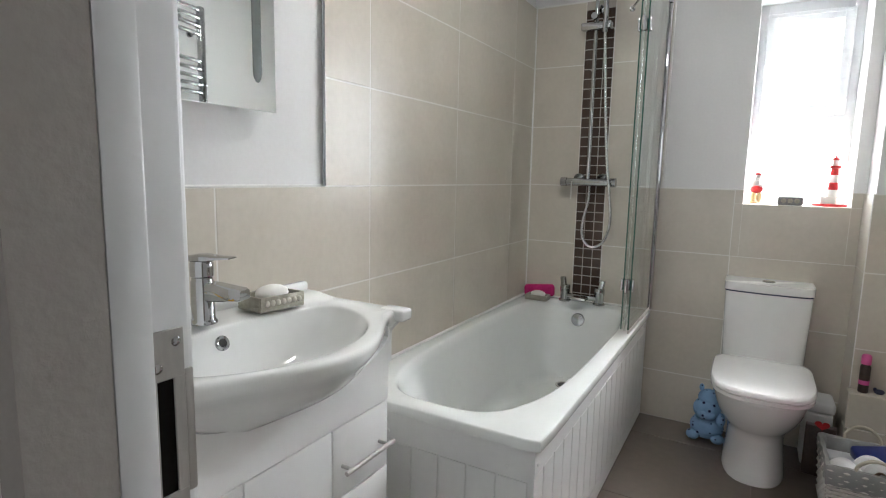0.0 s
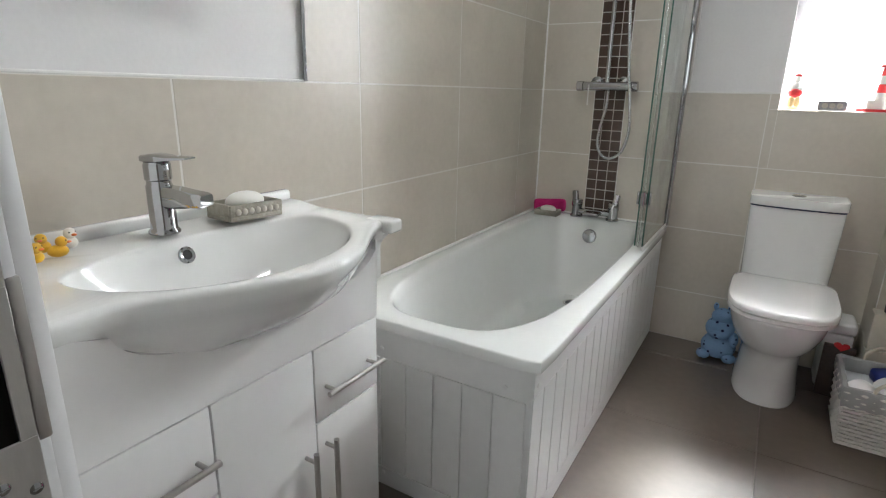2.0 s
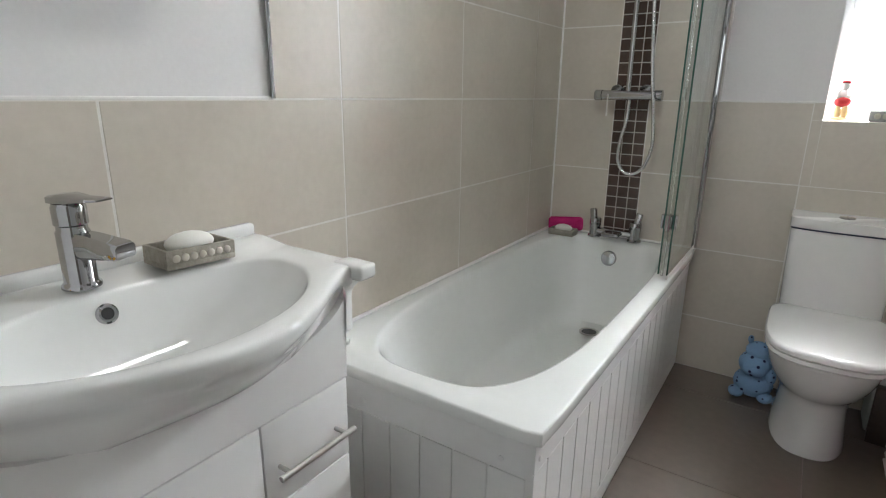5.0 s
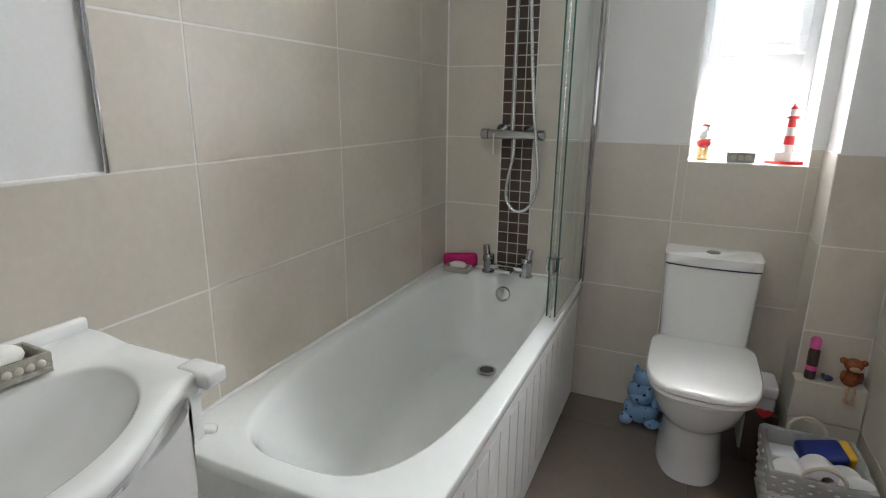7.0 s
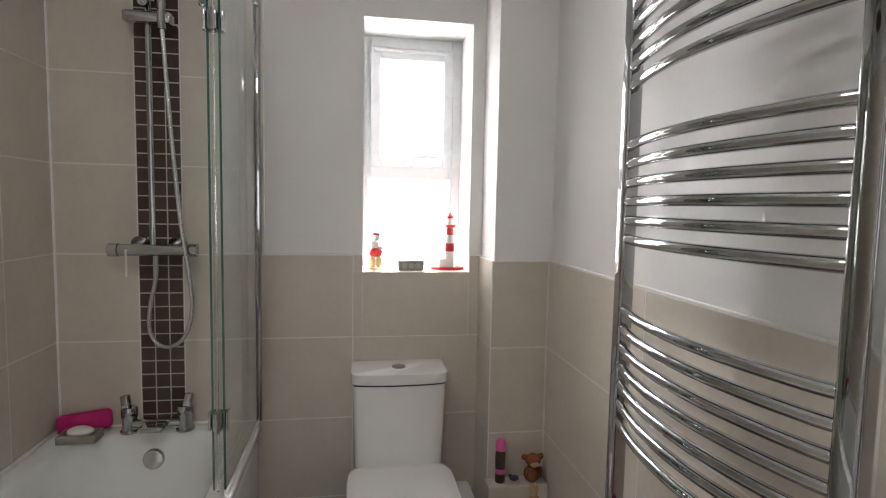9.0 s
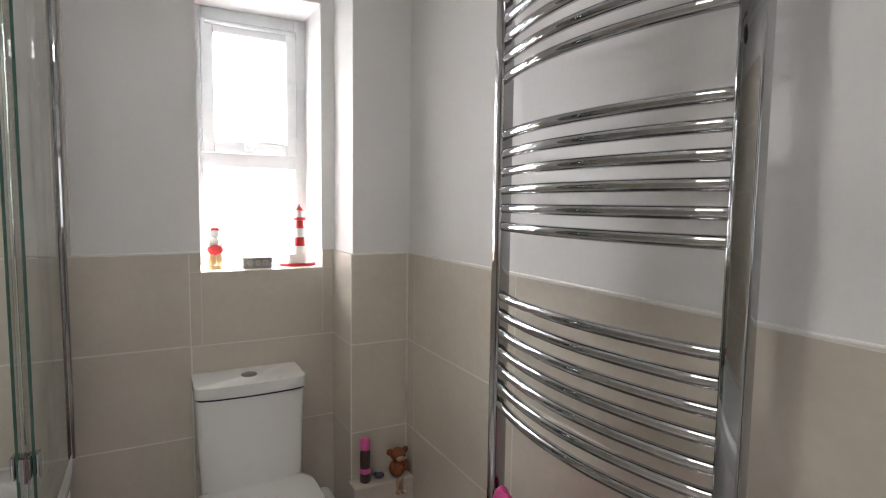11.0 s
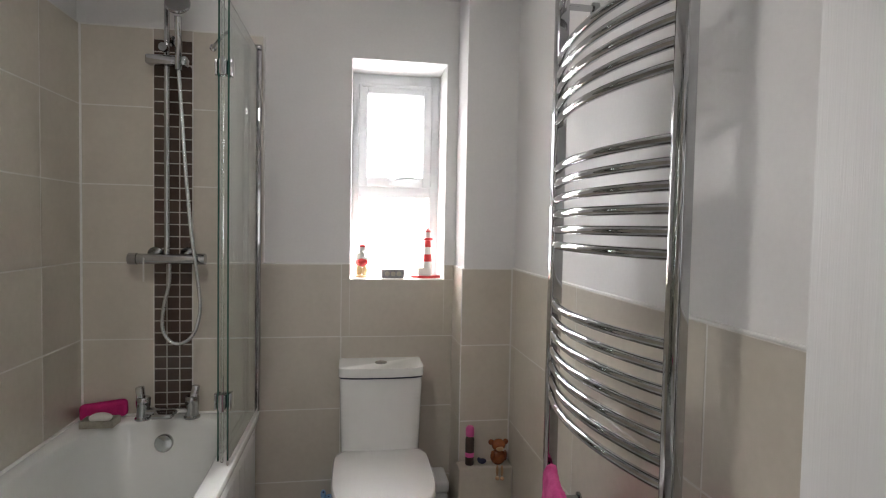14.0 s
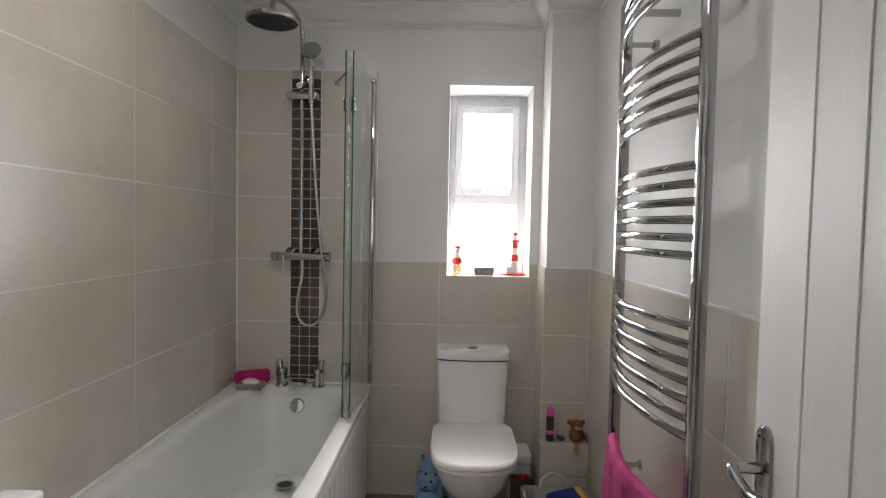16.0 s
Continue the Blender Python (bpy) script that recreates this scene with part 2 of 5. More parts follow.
def smooth_path(pts, steps=8):
    """Catmull-Rom through the points."""
    P = [Vector(p) for p in pts]
    P = [2 * P[0] - P[1]] + P + [2 * P[-1] - P[-2]]
    out = []
    for i in range(1, len(P) - 2):
        a, b, c, d = P[i - 1:i + 3]
        for k in range(steps):
            t = k / steps
            out.append(0.5 * ((2 * b) + (c - a) * t + (2 * a - 5 * b + 4 * c - d) * t * t + (3 * b - a - 3 * c + d) * t ** 3))
    return out + [P[-2]]


def tube(pts, r, n=12, bm=None, squash=None):
    P = [Vector(p) for p in pts]
    rings, up = [], None
    for i, p in enumerate(P):
        d = (P[min(i + 1, len(P) - 1)] - P[max(i - 1, 0)]).normalized()
        if up is None:
            up = Vector((0, 0, 1)) if abs(d.z) < 0.9 else Vector((0, 1, 0))
        side = d.cross(up).normalized()
        up = side.cross(d).normalized()
        rr = r[i] if isinstance(r, (list, tuple)) else r
        ru = rr * (squash or 1)
        rings.append([p + side * rr * math.cos(2 * math.pi * k / n) + up * ru * math.sin(2 * math.pi * k / n) for k in range(n)])
    own = loft(rings)
    return own if bm is None else join(bm, own)


def sphere(c, r, n=16, bm=None, scale=(1, 1, 1)):
    own = bmesh.new()
    bmesh.ops.create_uvsphere(own, u_segments=n, v_segments=max(6, n // 2), radius=r)
    moved(own, Matrix.Translation(c) @ Matrix.Diagonal((*scale, 1)))
    return own if bm is None else join(bm, own)


def prism(outline, z0, z1, bm=None):
    """A flat outline (x, y) raised from z0 to z1."""
    return loft([[(x, y, z0) for x, y in outline], [(x, y, z1) for x, y in outline]], bm=bm)


# ---- setting: walls, floor, ceiling ----
def slab(name, boxes, material, label, category="wall"):
    bm = bmesh.new()
    for lo, hi in boxes:
        box(bm, lo, hi)
    ob = part(name, bm, material)
    return tagged(ob, label, category, kind="structure")


G = 0.010    # tiles stand this far off the wall
wall_left = slab("wall_left", [((-0.13, BACK, 0), (-G, 0.0, H))], PAINT, "white painted wall with beige tile to dado and over the bath")
wall_far = slab("wall_far", [
    ((-0.13, G, 0), (WX0, 0.34, H)), ((WX1, G, 0), (W + 0.13, 0.34, H)),
    ((WX0, G, 0), (WX1, 0.34, WZ0 - 0.006)), ((WX0, G, WZ1), (WX1, 0.34, H))], PAINT, "white painted window wall with a beige tile dado")
wall_right = slab("wall_right", [((W + G, BACK, 0), (W + 0.13, G - 0.002, H))], PAINT, "white painted wall behind the chrome towel rail")
DX0, DX1, DZ = 0.70, 1.50, 2.03      # rough doorway
HALL = BACK - 0.13
wall_door = slab("wall_door", [((-0.13, HALL, 0), (DX0, BACK - 0.001, H)), ((DX1, HALL, 0), (W + 0.13, BACK - 0.001, H)), ((DX0, HALL, DZ), (DX1, BACK - 0.001, H))],
                 PAINT, "white painted wall round the doorway")
# the gap in the end wall is added, for the fill lamp
hall_walls = slab("hall_wall", [
    ((-0.25, -4.7, 0), (-0.131, HALL - 0.001, H)), ((2.4, -4.7, 0), (2.52, HALL - 0.001, H)),
    ((-0.25, -4.82, 0), (0.7, -4.7, H)), ((1.7, -4.82, 0), (2.52, -4.7, H)), ((0.7, -4.82, 0), (1.7, -4.7, 1.0)), ((0.7, -4.82, 2.2), (1.7, -4.7, H)),
    ((W + 0.131, HALL - 0.001, 0), (2.52, HALL + 0.1, H))], TAUPE, "plain painted landing walls outside the bathroom")
floor = slab("floor", [((-0.13, BACK, -0.1), (W + 0.13, 0.34, -0.004))], FGROUT, "taupe porcelain floor tiles with thin joints", "floor")
hall_floor = slab("hall_floor", [((-0.25, -4.82, -0.1), (2.52, BACK - 0.001, -0.001))], CARPET, "grey carpet on the landing", "floor")
ceiling = slab("ceiling", [((-0.13, -4.82, H), (2.52, 0.34, H + 0.1))], CEIL, "plain white painted ceiling", "ceiling")
backdrop = slab("backdrop", [((-6, 6.0, -2), (9, 6.05, 7.2))], BRIGHT, "bright white overcast sky outside the window", "sky")
# glowing card added outside the invented landing opening
backdrop_hall = slab("backdrop", [((-1, -7.05, -1), (3.5, -7.0, 5))], BRIGHT, "glowing white card behind the added landing opening", "sky")

# assumed flush ceiling light, out of view, suggested by glints on the rail
cl = thing("assumed_ceiling_light", (LAMP_X, LAMP_Y, H), "assumed flush white ceiling light, out of view", "ceiling light", kind="structure")
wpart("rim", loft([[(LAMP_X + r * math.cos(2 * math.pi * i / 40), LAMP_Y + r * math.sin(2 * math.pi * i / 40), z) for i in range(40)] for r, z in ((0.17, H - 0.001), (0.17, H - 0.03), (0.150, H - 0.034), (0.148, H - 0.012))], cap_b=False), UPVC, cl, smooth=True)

# boxed-in pipes in the corner: tall part and the lower, deeper ledge
BX, BY = 1.522, -0.213
LX, LY, LZ = 1.512, -0.285, 0.40
boxing = slab("pipe_boxing", [((BX + G, BY + G, 0), (W + G, G, H))], PAINT, "white boxed-in pipe casing, tiled to the dado")
ledge = slab("boxing_ledge", [((LX + G, LY + G, 0), (W + G, BY + G - 0.001, LZ - G))], PAINT, "low tiled ledge in front of the pipe casing")


# coving
def coving():
    prof = [(0, -0.098), (0.008, -0.098), (0.010, -0.086), (0.022, -0.080), (0.030, -0.062), (0.046, -0.040), (0.066, -0.024), (0.082, -0.019), (0.086, -0.010), (0.098, -0.008), (0.098, 0)]
    xr, xb, yb = W + G, BX + G, BY + G
    path = [(-G, BACK), (-G, G), (xb, G), (xb, yb), (xr, yb), (xr, BACK)]
    # inward normals of each leg
    nrm = [(1, 0), (0, -1), (-1, 0), (0, -1), (-1, 0)]
    rings = []
    for i, (x, y) in enumerate(path):
        a = nrm[max(i - 1, 0)]
        b = nrm[min(i, 4)]
        dx, dy = (a[0], a[1]) if i in (0, 5) else (a[0] + b[0], a[1] + b[1])
        rings.append([(x + dx * o, y + dy * o, H + z) for o, z in prof])
    return loft(rings, closed=False, cap_a=False, cap_b=False)


tagged(part("coving", coving(), CEIL, smooth=True), "white plaster coving where walls meet the ceiling", "coving", kind="structure")

# window
win = thing("window_1", (1.275, 0.30, WZ0), "white plastic casement window with a top-hung sash", "window", kind="structure")
FY0, FY1 = 0.24, 0.30


def frame_ring(x0, x1, z0, z1, t, y0, y1, r=0.006):
    bm = bmesh.new()
    tl, tr, tt, tb = t if isinstance(t, tuple) else (t, t, t, t)
    rbox((x0, y0, z0), (x0 + tl, y1, z1), r, 2, bm)
    rbox((x1 - tr, y0, z0), (x1, y1, z1), r, 2, bm)
    rbox((x0 + tl - 0.002, y0 + 0.001, z1 - tt), (x1 - tr + 0.002, y1, z1), r, 2, bm)
    rbox((x0 + tl - 0.002, y0 + 0.001, z0), (x1 - tr + 0.002, y1, z0 + tb), r, 2, bm)
    return bm


wpart("window_frame", frame_ring(WX0 - 0.002, WX1 + 0.002, WZ0 - 0.004, WZ1 + 0.002, (0.038, 0.045, 0.048, 0.035), FY0, FY1), UPVC, win, smooth=True)
wpart("transom", rbox((WX0 + 0.03, FY0 + 0.002, 1.505), (WX1 - 0.04, FY1, 1.562), 0.006), UPVC, win, smooth=True)
sash = wpart("sash", frame_ring(1.098, 1.446, 1.556, 2.042, (0.044, 0.042, 0.05, 0.047), FY0 - 0.018, FY0 + 0.03, 0.008), UPVC, win, smooth=True)
wpart("trickle_vent", rbox((1.112, FY0 - 0.026, 2.022), (1.432, FY0 - 0.014, 2.036), 0.004), UPVC, win, smooth=True)
gl = wpart("pane", rbox((1.135, FY0 + 0.01, 1.60), (1.41, FY0 + 0.014, 1.997), 0.001, 1), PANE, win)
gl2 = wpart("pane", rbox((1.10, FY0 + 0.02, 1.165), (1.444, FY0 + 0.024, 1.512), 0.001, 1), PANE, win)
gl.visible_shadow = gl2.visible_shadow = False
hb = bmesh.new()
rbox((1.245, FY0 - 0.034, 1.566), (1.285, FY0 - 0.016, 1.592), 0.005, 2, hb)
tube(smooth_path([(1.262, FY0 - 0.040, 1.578), (1.285, FY0 - 0.048, 1.590), (1.32, FY0 - 0.050, 1.596), (1.375, FY0 - 0.048, 1.592)], 5), 0.0085, 10, hb)
wpart("handle", hb, UPVC, win, "white window handle", smooth=True)
slab("window_sill", [((WX0, G - 0.004, WZ0 - 0.012), (WX1, FY0 + 0.004, WZ0))], GROUT, "pale tiled window sill", "sill")

# door lining with stop
lining = thing("door_frame", (0.71, BACK - 0.06, 0), "white painted door lining with a steel strike plate", "door frame", kind="structure")
slab("wall_return", [((DX0 - 0.003, HALL - 0.002, 0), (0.7302, -2.7287, DZ - 0.031))], TAUPE, "taupe painted return of the landing wall")
bm = rbox((DX0 - 0.004, -2.730, 0), (0.720, -2.660, DZ - 0.03), 0.003)
wpart("jamb", bm, FRAMEP, lining, smooth=True)
wpart("jamb", rbox((DX1 - 0.02, HALL - 0.012, 0), (DX1 + 0.004, BACK + 0.006, DZ - 0.03), 0.003), FRAMEP, lining, smooth=True)
wpart("head", rbox((DX0 - 0.004, HALL - 0.012, DZ - 0.03), (DX1 + 0.004, BACK + 0.006, DZ + 0.004), 0.003), FRAMEP, lining, smooth=True)
wpart("door_stop", rbox((0.7195, -2.7285, 0), (0.731, -2.697, DZ - 0.0305), 0.003), FRAMEP, lining, smooth=True)
wpart("door_stop", rbox((DX1 - 0.032, HALL + 0.062, 0), (DX1 - 0.0195, BACK - 0.037, DZ - 0.0305), 0.003), FRAMEP, lining, smooth=True)
for x0, x1 in ((DX0 - 0.075, DX0 - 0.006), (DX1 + 0.006, DX1 + 0.075)):
    for y0, y1 in ((HALL - 0.018, HALL - 0.001), (BACK, BACK + 0.017)):
        wpart("architrave", rbox((x0, y0, 0), (x1, y1, DZ + 0.075), 0.006), FRAMEP, lining, smooth=True)

PB = BACK - 0.008
# strike plate
strike = bmesh.new()
for lo, hi in (((0.7195, PB - 0.034, 1.073), (0.7215, PB - 0.004, 1.114)), ((0.7195, PB - 0.034, 0.925), (0.7215, PB - 0.004, 0.976)),
               ((0.7195, PB - 0.034, 0.975), (0.7215, PB - 0.028, 1.074)), ((0.7195, PB - 0.014, 0.975), (0.7215, PB - 0.004, 1.074))):
    rbox(lo, hi, 0.0007, 1, strike)
rbox((0.7165, PB - 0.0045, 0.970), (0.7215, PB + 0.004, 1.078), 0.002, 2, strike)
sp = wpart("strike_plate", strike, SATIN, lining, "brushed steel strike plate with four screws", smooth=True)
# no recess here: a near-black sheet gives the pocket's shade
wpart("keep_hole_shade", rbox((0.7185, PB - 0.030, 0.974), (0.7203, PB - 0.012, 1.075), 0.0003, 1), POCKET, lining, "flat dark sheet drawn as the shade in the bolt pocket")
for y, z in ((PB - 0.011, 1.103), (PB - 0.027, 1.084), (PB - 0.027, 0.950), (PB - 0.011, 0.940)):
    s = lathe([(0.0001, 0.0012), (0.003, 0.0010), (0.0042, 0.0)], 14, m=Matrix.Translation((0.7214, y, z)) @ pose(0, 0, 0, 0, 90, 0))
    rbox((0.7222, y - 0.0026, z - 0.0004), (0.7228, y + 0.0026, z + 0.0004), 0.0001, 1, s)
    wpart("screw", s, CHROME, sp, smooth=True)

# ---- bath ----
BW, BL, BZ = 0.697, 1.678, 0.569
bath = thing("bath", (0.35, -0.84, 0), "white acrylic bath with white grooved panels along the tiled wall", "bath")


def bath_ring(cx, cy, hx, hy, z, n_far, n_near, count=96):
    out = []
    for i in range(count):
        a = 2 * math.pi * i / count
        c, s = math.cos(a), math.sin(a)
        n = n_far if s > 0 else n_near
        k = (abs(c) ** n + abs(s) ** n) ** (-1 / n)
        out.append((cx + hx * c * k, cy + hy * s * k, z))
    return out


def bath_shell():
    def rect(z, g, count=96, rad=60):
        return bath_ring(BW / 2, -BL / 2, BW / 2 - g, BL / 2 - g, z, rad, rad, count)
    cx, cy = 0.345, -0.835
    rings = [rect(BZ - 0.030, 0.012), rect(BZ - 0.032, 0.001), rect(BZ - 0.029, 0.0), rect(BZ - 0.005, 0.0), rect(BZ - 0.0014, 0.0016), rect(BZ, 0.005)]
    for hx, hy, z, dn, oy in ((0.294, 0.781, BZ + 0.001, 0, 0.0), (0.287, 0.774, BZ - 0.002, 0, 0.0), (0.281, 0.767, BZ - 0.010, 0, 0.0), (0.273, 0.755, BZ - 0.04, 0, 0.002),
                              (0.258, 0.715, 0.42, 0.1, 0.012), (0.244, 0.665, 0.30, 0.2, 0.035), (0.228, 0.620, 0.22, 0.3, 0.055), (0.205, 0.585, 0.180, 0.3, 0.065), (0.15, 0.50, 0.170, 0.3, 0.07), (0.05, 0.2, 0.166, 0, 0.07)):
        rings.append(bath_ring(cx, cy + oy, hx, hy, z, 4.2 - dn, 3.3 - dn))
    return loft(rings, cap_a=False, cap_b=True)


wpart("tub", bath_shell(), ACRYL, bath, smooth=True, angle=50)


def grooved(u0, u1, z0, z1, depth, grooves, zb, zt, place):
    """A board with routed vertical grooves between zb and zt; place(u, z, out) gives world points."""
    bm = bmesh.new()

    def cell(a, b, c, d, o0, o1, bm=bm):
        v = [bm.verts.new(place(u, z, o)) for u in (a, b) for z in (c, d) for o in (o0, o1)]
        for q in ((0, 1, 3, 2), (4, 6, 7, 5), (0, 4, 5, 1), (2, 3, 7, 6), (0, 2, 6, 4), (1, 5, 7, 3)):
            bm.faces.new([v[i] for i in q])
    cell(u0, u1, z0, z1, 0, depth - 0.005)
    edges = [u0] + [g for g in grooves] + [u1]
    boards = []
    for a, b in zip(edges, edges[1:]):
        own = bmesh.new()
        cell(a + (0.003 if a != u0 else 0), b - (0.003 if b != u1 else 0), zb + 0.003, zt - 0.003, depth - 0.005, depth, own)
        bmesh.ops.bevel(own, geom=own.edges[:], offset=0.001, segments=1, affect="EDGES")
        boards.append(("board", own))
    for c, d in ((z0, zb), (zt, z1)):
        own = bmesh.new()
        cell(u0, u1, c, d, depth - 0.005, depth, own)
        boards.append(("panel_rail", own))
    return bm, boards


side_bm, side_boards = grooved(-1.662, -0.004, 0.004, BZ - 0.031, 0.016, [-1.589 + 0.0905 * i for i in range(18)], 0.072, 0.461, lambda u, z, o: (0.662 + o, u, z))
sidep = wpart("side_panel", side_bm, PANEL, bath)
for kind_of, b in side_boards:
    wpart(kind_of, b, PANEL, sidep)
end_bm, end_boards = grooved(0.004, 0.664, 0.004, BZ - 0.031, 0.014, [0.022 + 0.0912 * i for i in range(8)], 0.065, 0.442, lambda u, z, o: (u, -1.648 - o, z))
endp = wpart("end_panel", end_bm, PANEL, bath)
for kind_of, b in end_boards:
    wpart(kind_of, b, PANEL, endp)
for p, rot in (((0.679, -1.640, 0.49), 90), ((0.679, -0.06, 0.49), 90)):
    wpart("screw_cap", lathe([(0.007, 0), (0.007, 0.002), (0.003, 0.004)], 14, m=Matrix.Translation(p) @ pose(0, 0, 0, 0, rot, 0)), PANEL, bath, smooth=True)
for x, z in ((0.21, 0.47), (0.60, 0.47), (0.21, 0.05)):
    wpart("screw_cap", lathe([(0.007, 0), (0.007, 0.002), (0.003, 0.004)], 14, m=Matrix.Translation((x, -1.662, z)) @ pose(0, 0, 0, 90, 0, 0)), PANEL, bath, smooth=True)
ov = lathe([(0.036, -0.004), (0.036, 0.006), (0.032, 0.011), (0.012, 0.014), (0.001, 0.014)], 32, m=Matrix.Translation((0.342, -0.092, 0.482)) @ pose(0, 0, 0, 82, 0, 0))
wpart("overflow_cover", ov, CHROME, bath, "round chrome overflow cover", smooth=True)
dr = lathe([(0.044, 0.0), (0.044, 0.003), (0.038, 0.005), (0.034, 0.001), (0.001, 0.001)], 32, m=Matrix.Translation((0.345, -0.30, 0.183)))
wpart("waste", dr, SATIN, bath, "chrome bath waste", smooth=True)
# flat black disc paints the darkness inside the drain
wpart("waste_hole_shade", lathe([(0.033, 0), (0.033, 0.0018), (0.001, 0.0018)], 24, m=Matrix.Translation((0.345, -0.30, 0.183))), BLACK, bath)

# sealant along the bath and in the corner
bm = bmesh.new()
tube([(0.004, -1.676, BZ + 0.002), (0.004, -0.003, BZ + 0.002)], 0.007, 8, bm)
tube([(0.003, -0.004, BZ + 0.002), (0.695, -0.004, BZ + 0.002)], 0.006, 8, bm)
tube([(0.002, -0.002, BZ), (0.002, -0.002, 2.148)], 0.005, 8, bm)
tagged(part("sealant", bm, SEAL, smooth=True), "white silicone bead in the bath corner", "sealant", kind="structure")
tagged(part("bath_seal_end", moved(rbox((-0.05, -0.014, 0), (0.05, 0.014, 0.02), 0.006, 3), pose(0.055, -1.615, BZ + 0.001, 0, 12, 35)), ACRYL, smooth=True),
       "small white plastic seal end on the bath corner", "bath seal")

# bath filler
taps = thing("bath_filler", (0.345, -0.05, BZ), "chrome deck-mounted bath filler with two levers", "tap")
bm = bmesh.new()
rbox((0.245, -0.075, BZ + 0.018), (0.445, -0.035, BZ + 0.046), 0.010, 3, bm)
rbox((0.305, -0.135, BZ + 0.022), (0.385, -0.05, BZ + 0.042), 0.007, 3, bm)
wpart("bridge", bm, CHROME, taps, smooth=True)
for x in (0.252, 0.438):
    b = lathe([(0.032, 0), (0.032, 0.006), (0.026, 0.012), (0.024, 0.05), (0.027, 0.054), (0.027, 0.085), (0.024, 0.090)], 24, m=Matrix.Translation((x, -0.055, BZ + 0.001)))
    wpart("pillar", b, CHROME, taps, smooth=True)
    lv = moved(rbox((-0.014, -0.016, 0), (0.014, 0.016, 0.055), 0.006, 3), pose(x + (0.006 if x > 0.3 else -0.006), -0.058, BZ + 0.080, -8, 10 if x > 0.3 else -10, 0))
    wpart("lever", lv, CHROME, taps, smooth=True)

# pink mat and soap dish in the corner
tagged(part("bath_sponge", moved(rbox((-0.085, -0.022, 0), (0.085, 0.022, 0.068), 0.018, 4), pose(0.100, -0.038, BZ + 0.002, -12, -4, 12)), SPONGE, smooth=True),
       "bright pink bath sponge leaning in the tiled corner", "sponge")
d2 = thing("soap_dish", (0.115, -0.11, BZ), "grey stone soap dish on the bath corner", "soap dish")
bm = rbox((0.055, -0.150, BZ + 0.001), (0.178, -0.078, BZ + 0.010), 0.003)
for lo, hi in (((0.055, -0.150, BZ + 0.008), (0.178, -0.142, BZ + 0.030)), ((0.055, -0.086, BZ + 0.008), (0.178, -0.078, BZ + 0.030)),
               ((0.055, -0.143, BZ + 0.008), (0.063, -0.085, BZ + 0.030)), ((0.170, -0.143, BZ + 0.008), (0.178, -0.085, BZ + 0.030))):
    rbox(lo, hi, 0.003, 2, bm)
wpart("dish", bm, STONE, d2, smooth=True)
tagged(part("soap", sphere((0.118, -0.113, BZ + 0.032), 0.042, 20, scale=(1, 0.66, 0.45)), SOAP, smooth=True), "white oval bar of soap in a stone dish", "soap")

# ---- shower screen ----
SX = 0.685
screen = thing("shower_screen", (SX, -0.27, BZ), "folding clear glass shower screen with chrome hinges on the bath edge", "shower screen")


def pane(name, x, y0, y1, z0, z1, t=0.006):
    p = wpart(name, rbox((x - t / 2, y0, z0), (x + t / 2, y1, z1), 0.0006, 1), CLEAR, screen)
    bm = bmesh.new()
    e = 0.0012
    box(bm, (x - t / 2 + 0.0005, y0 - e, z0), (x + t / 2 - 0.0005, y0 + e / 8, z1))
    box(bm, (x - t / 2 + 0.0005, y0, z1 - e / 8), (x + t / 2 - 0.0005, y1, z1 + e))
    wpart("glass_edge", bm, EDGE, p)
    return p


pane("fixed_pane", SX, -0.545, -0.02, BZ + 0.02, 2.075)
pane("folding_pane", SX - 0.030, -0.545, -0.06, BZ + 0.02, 2.075)
bm = rbox((SX - 0.013, -0.024, BZ + 0.004), (SX + 0.013, -0.001, 2.085), 0.004, 2)
wpart("wall_profile", bm, CHROME, screen, smooth=True)
wpart("profile_cap", rbox((SX - 0.016, -0.03, 2.085), (SX + 0.014, -0.002, 2.105), 0.004, 2), CHROME, screen, smooth=True)
wpart("seal_strip", rbox((SX - 0.004, -0.545, BZ + 0.002), (SX + 0.004, -0.02, BZ + 0.02), 0.002, 1), SEAL, screen)
wpart("edge_bead", tube([(SX - 0.016, -0.552, BZ + 0.02), (SX - 0.016, -0.552, 2.07)], 0.0045, 8), CLEAR, screen, smooth=True)
for z in (0.786, 1.864):
    bm = bmesh.new()
    rbox((SX + 0.003, -0.548, z - 0.026), (SX + 0.012, -0.512, z + 0.026), 0.003, 2, bm)
    rbox((SX - 0.043, -0.548, z - 0.026), (SX - 0.034, -0.512, z + 0.026), 0.003, 2, bm)
    rbox((SX - 0.027, -0.560, z - 0.024), (SX - 0.004, -0.512, z + 0.024), 0.003, 2, bm)
    tube([(SX - 0.016, -0.560, z - 0.028), (SX - 0.016, -0.560, z + 0.028)], 0.008, 12, bm)
    wpart("hinge", bm, CHROME, screen, smooth=True)
hk = bmesh.new()
tube([(0.505, -0.012, 2.085), (0.56, -0.10, 2.105), (0.60, -0.16, 2.11)], 0.006, 10, hk)
lathe([(0.014, 0), (0.014, 0.008), (0.008, 0.012)], 18, hk, Matrix.Translation((0.505, -0.001, 2.085)) @ pose(0, 0, 0, 90, 0, 0))
tagged(part("wall_hook", hk, CHROME, smooth=True), "small chrome hook on the tiled shower wall", "hook")

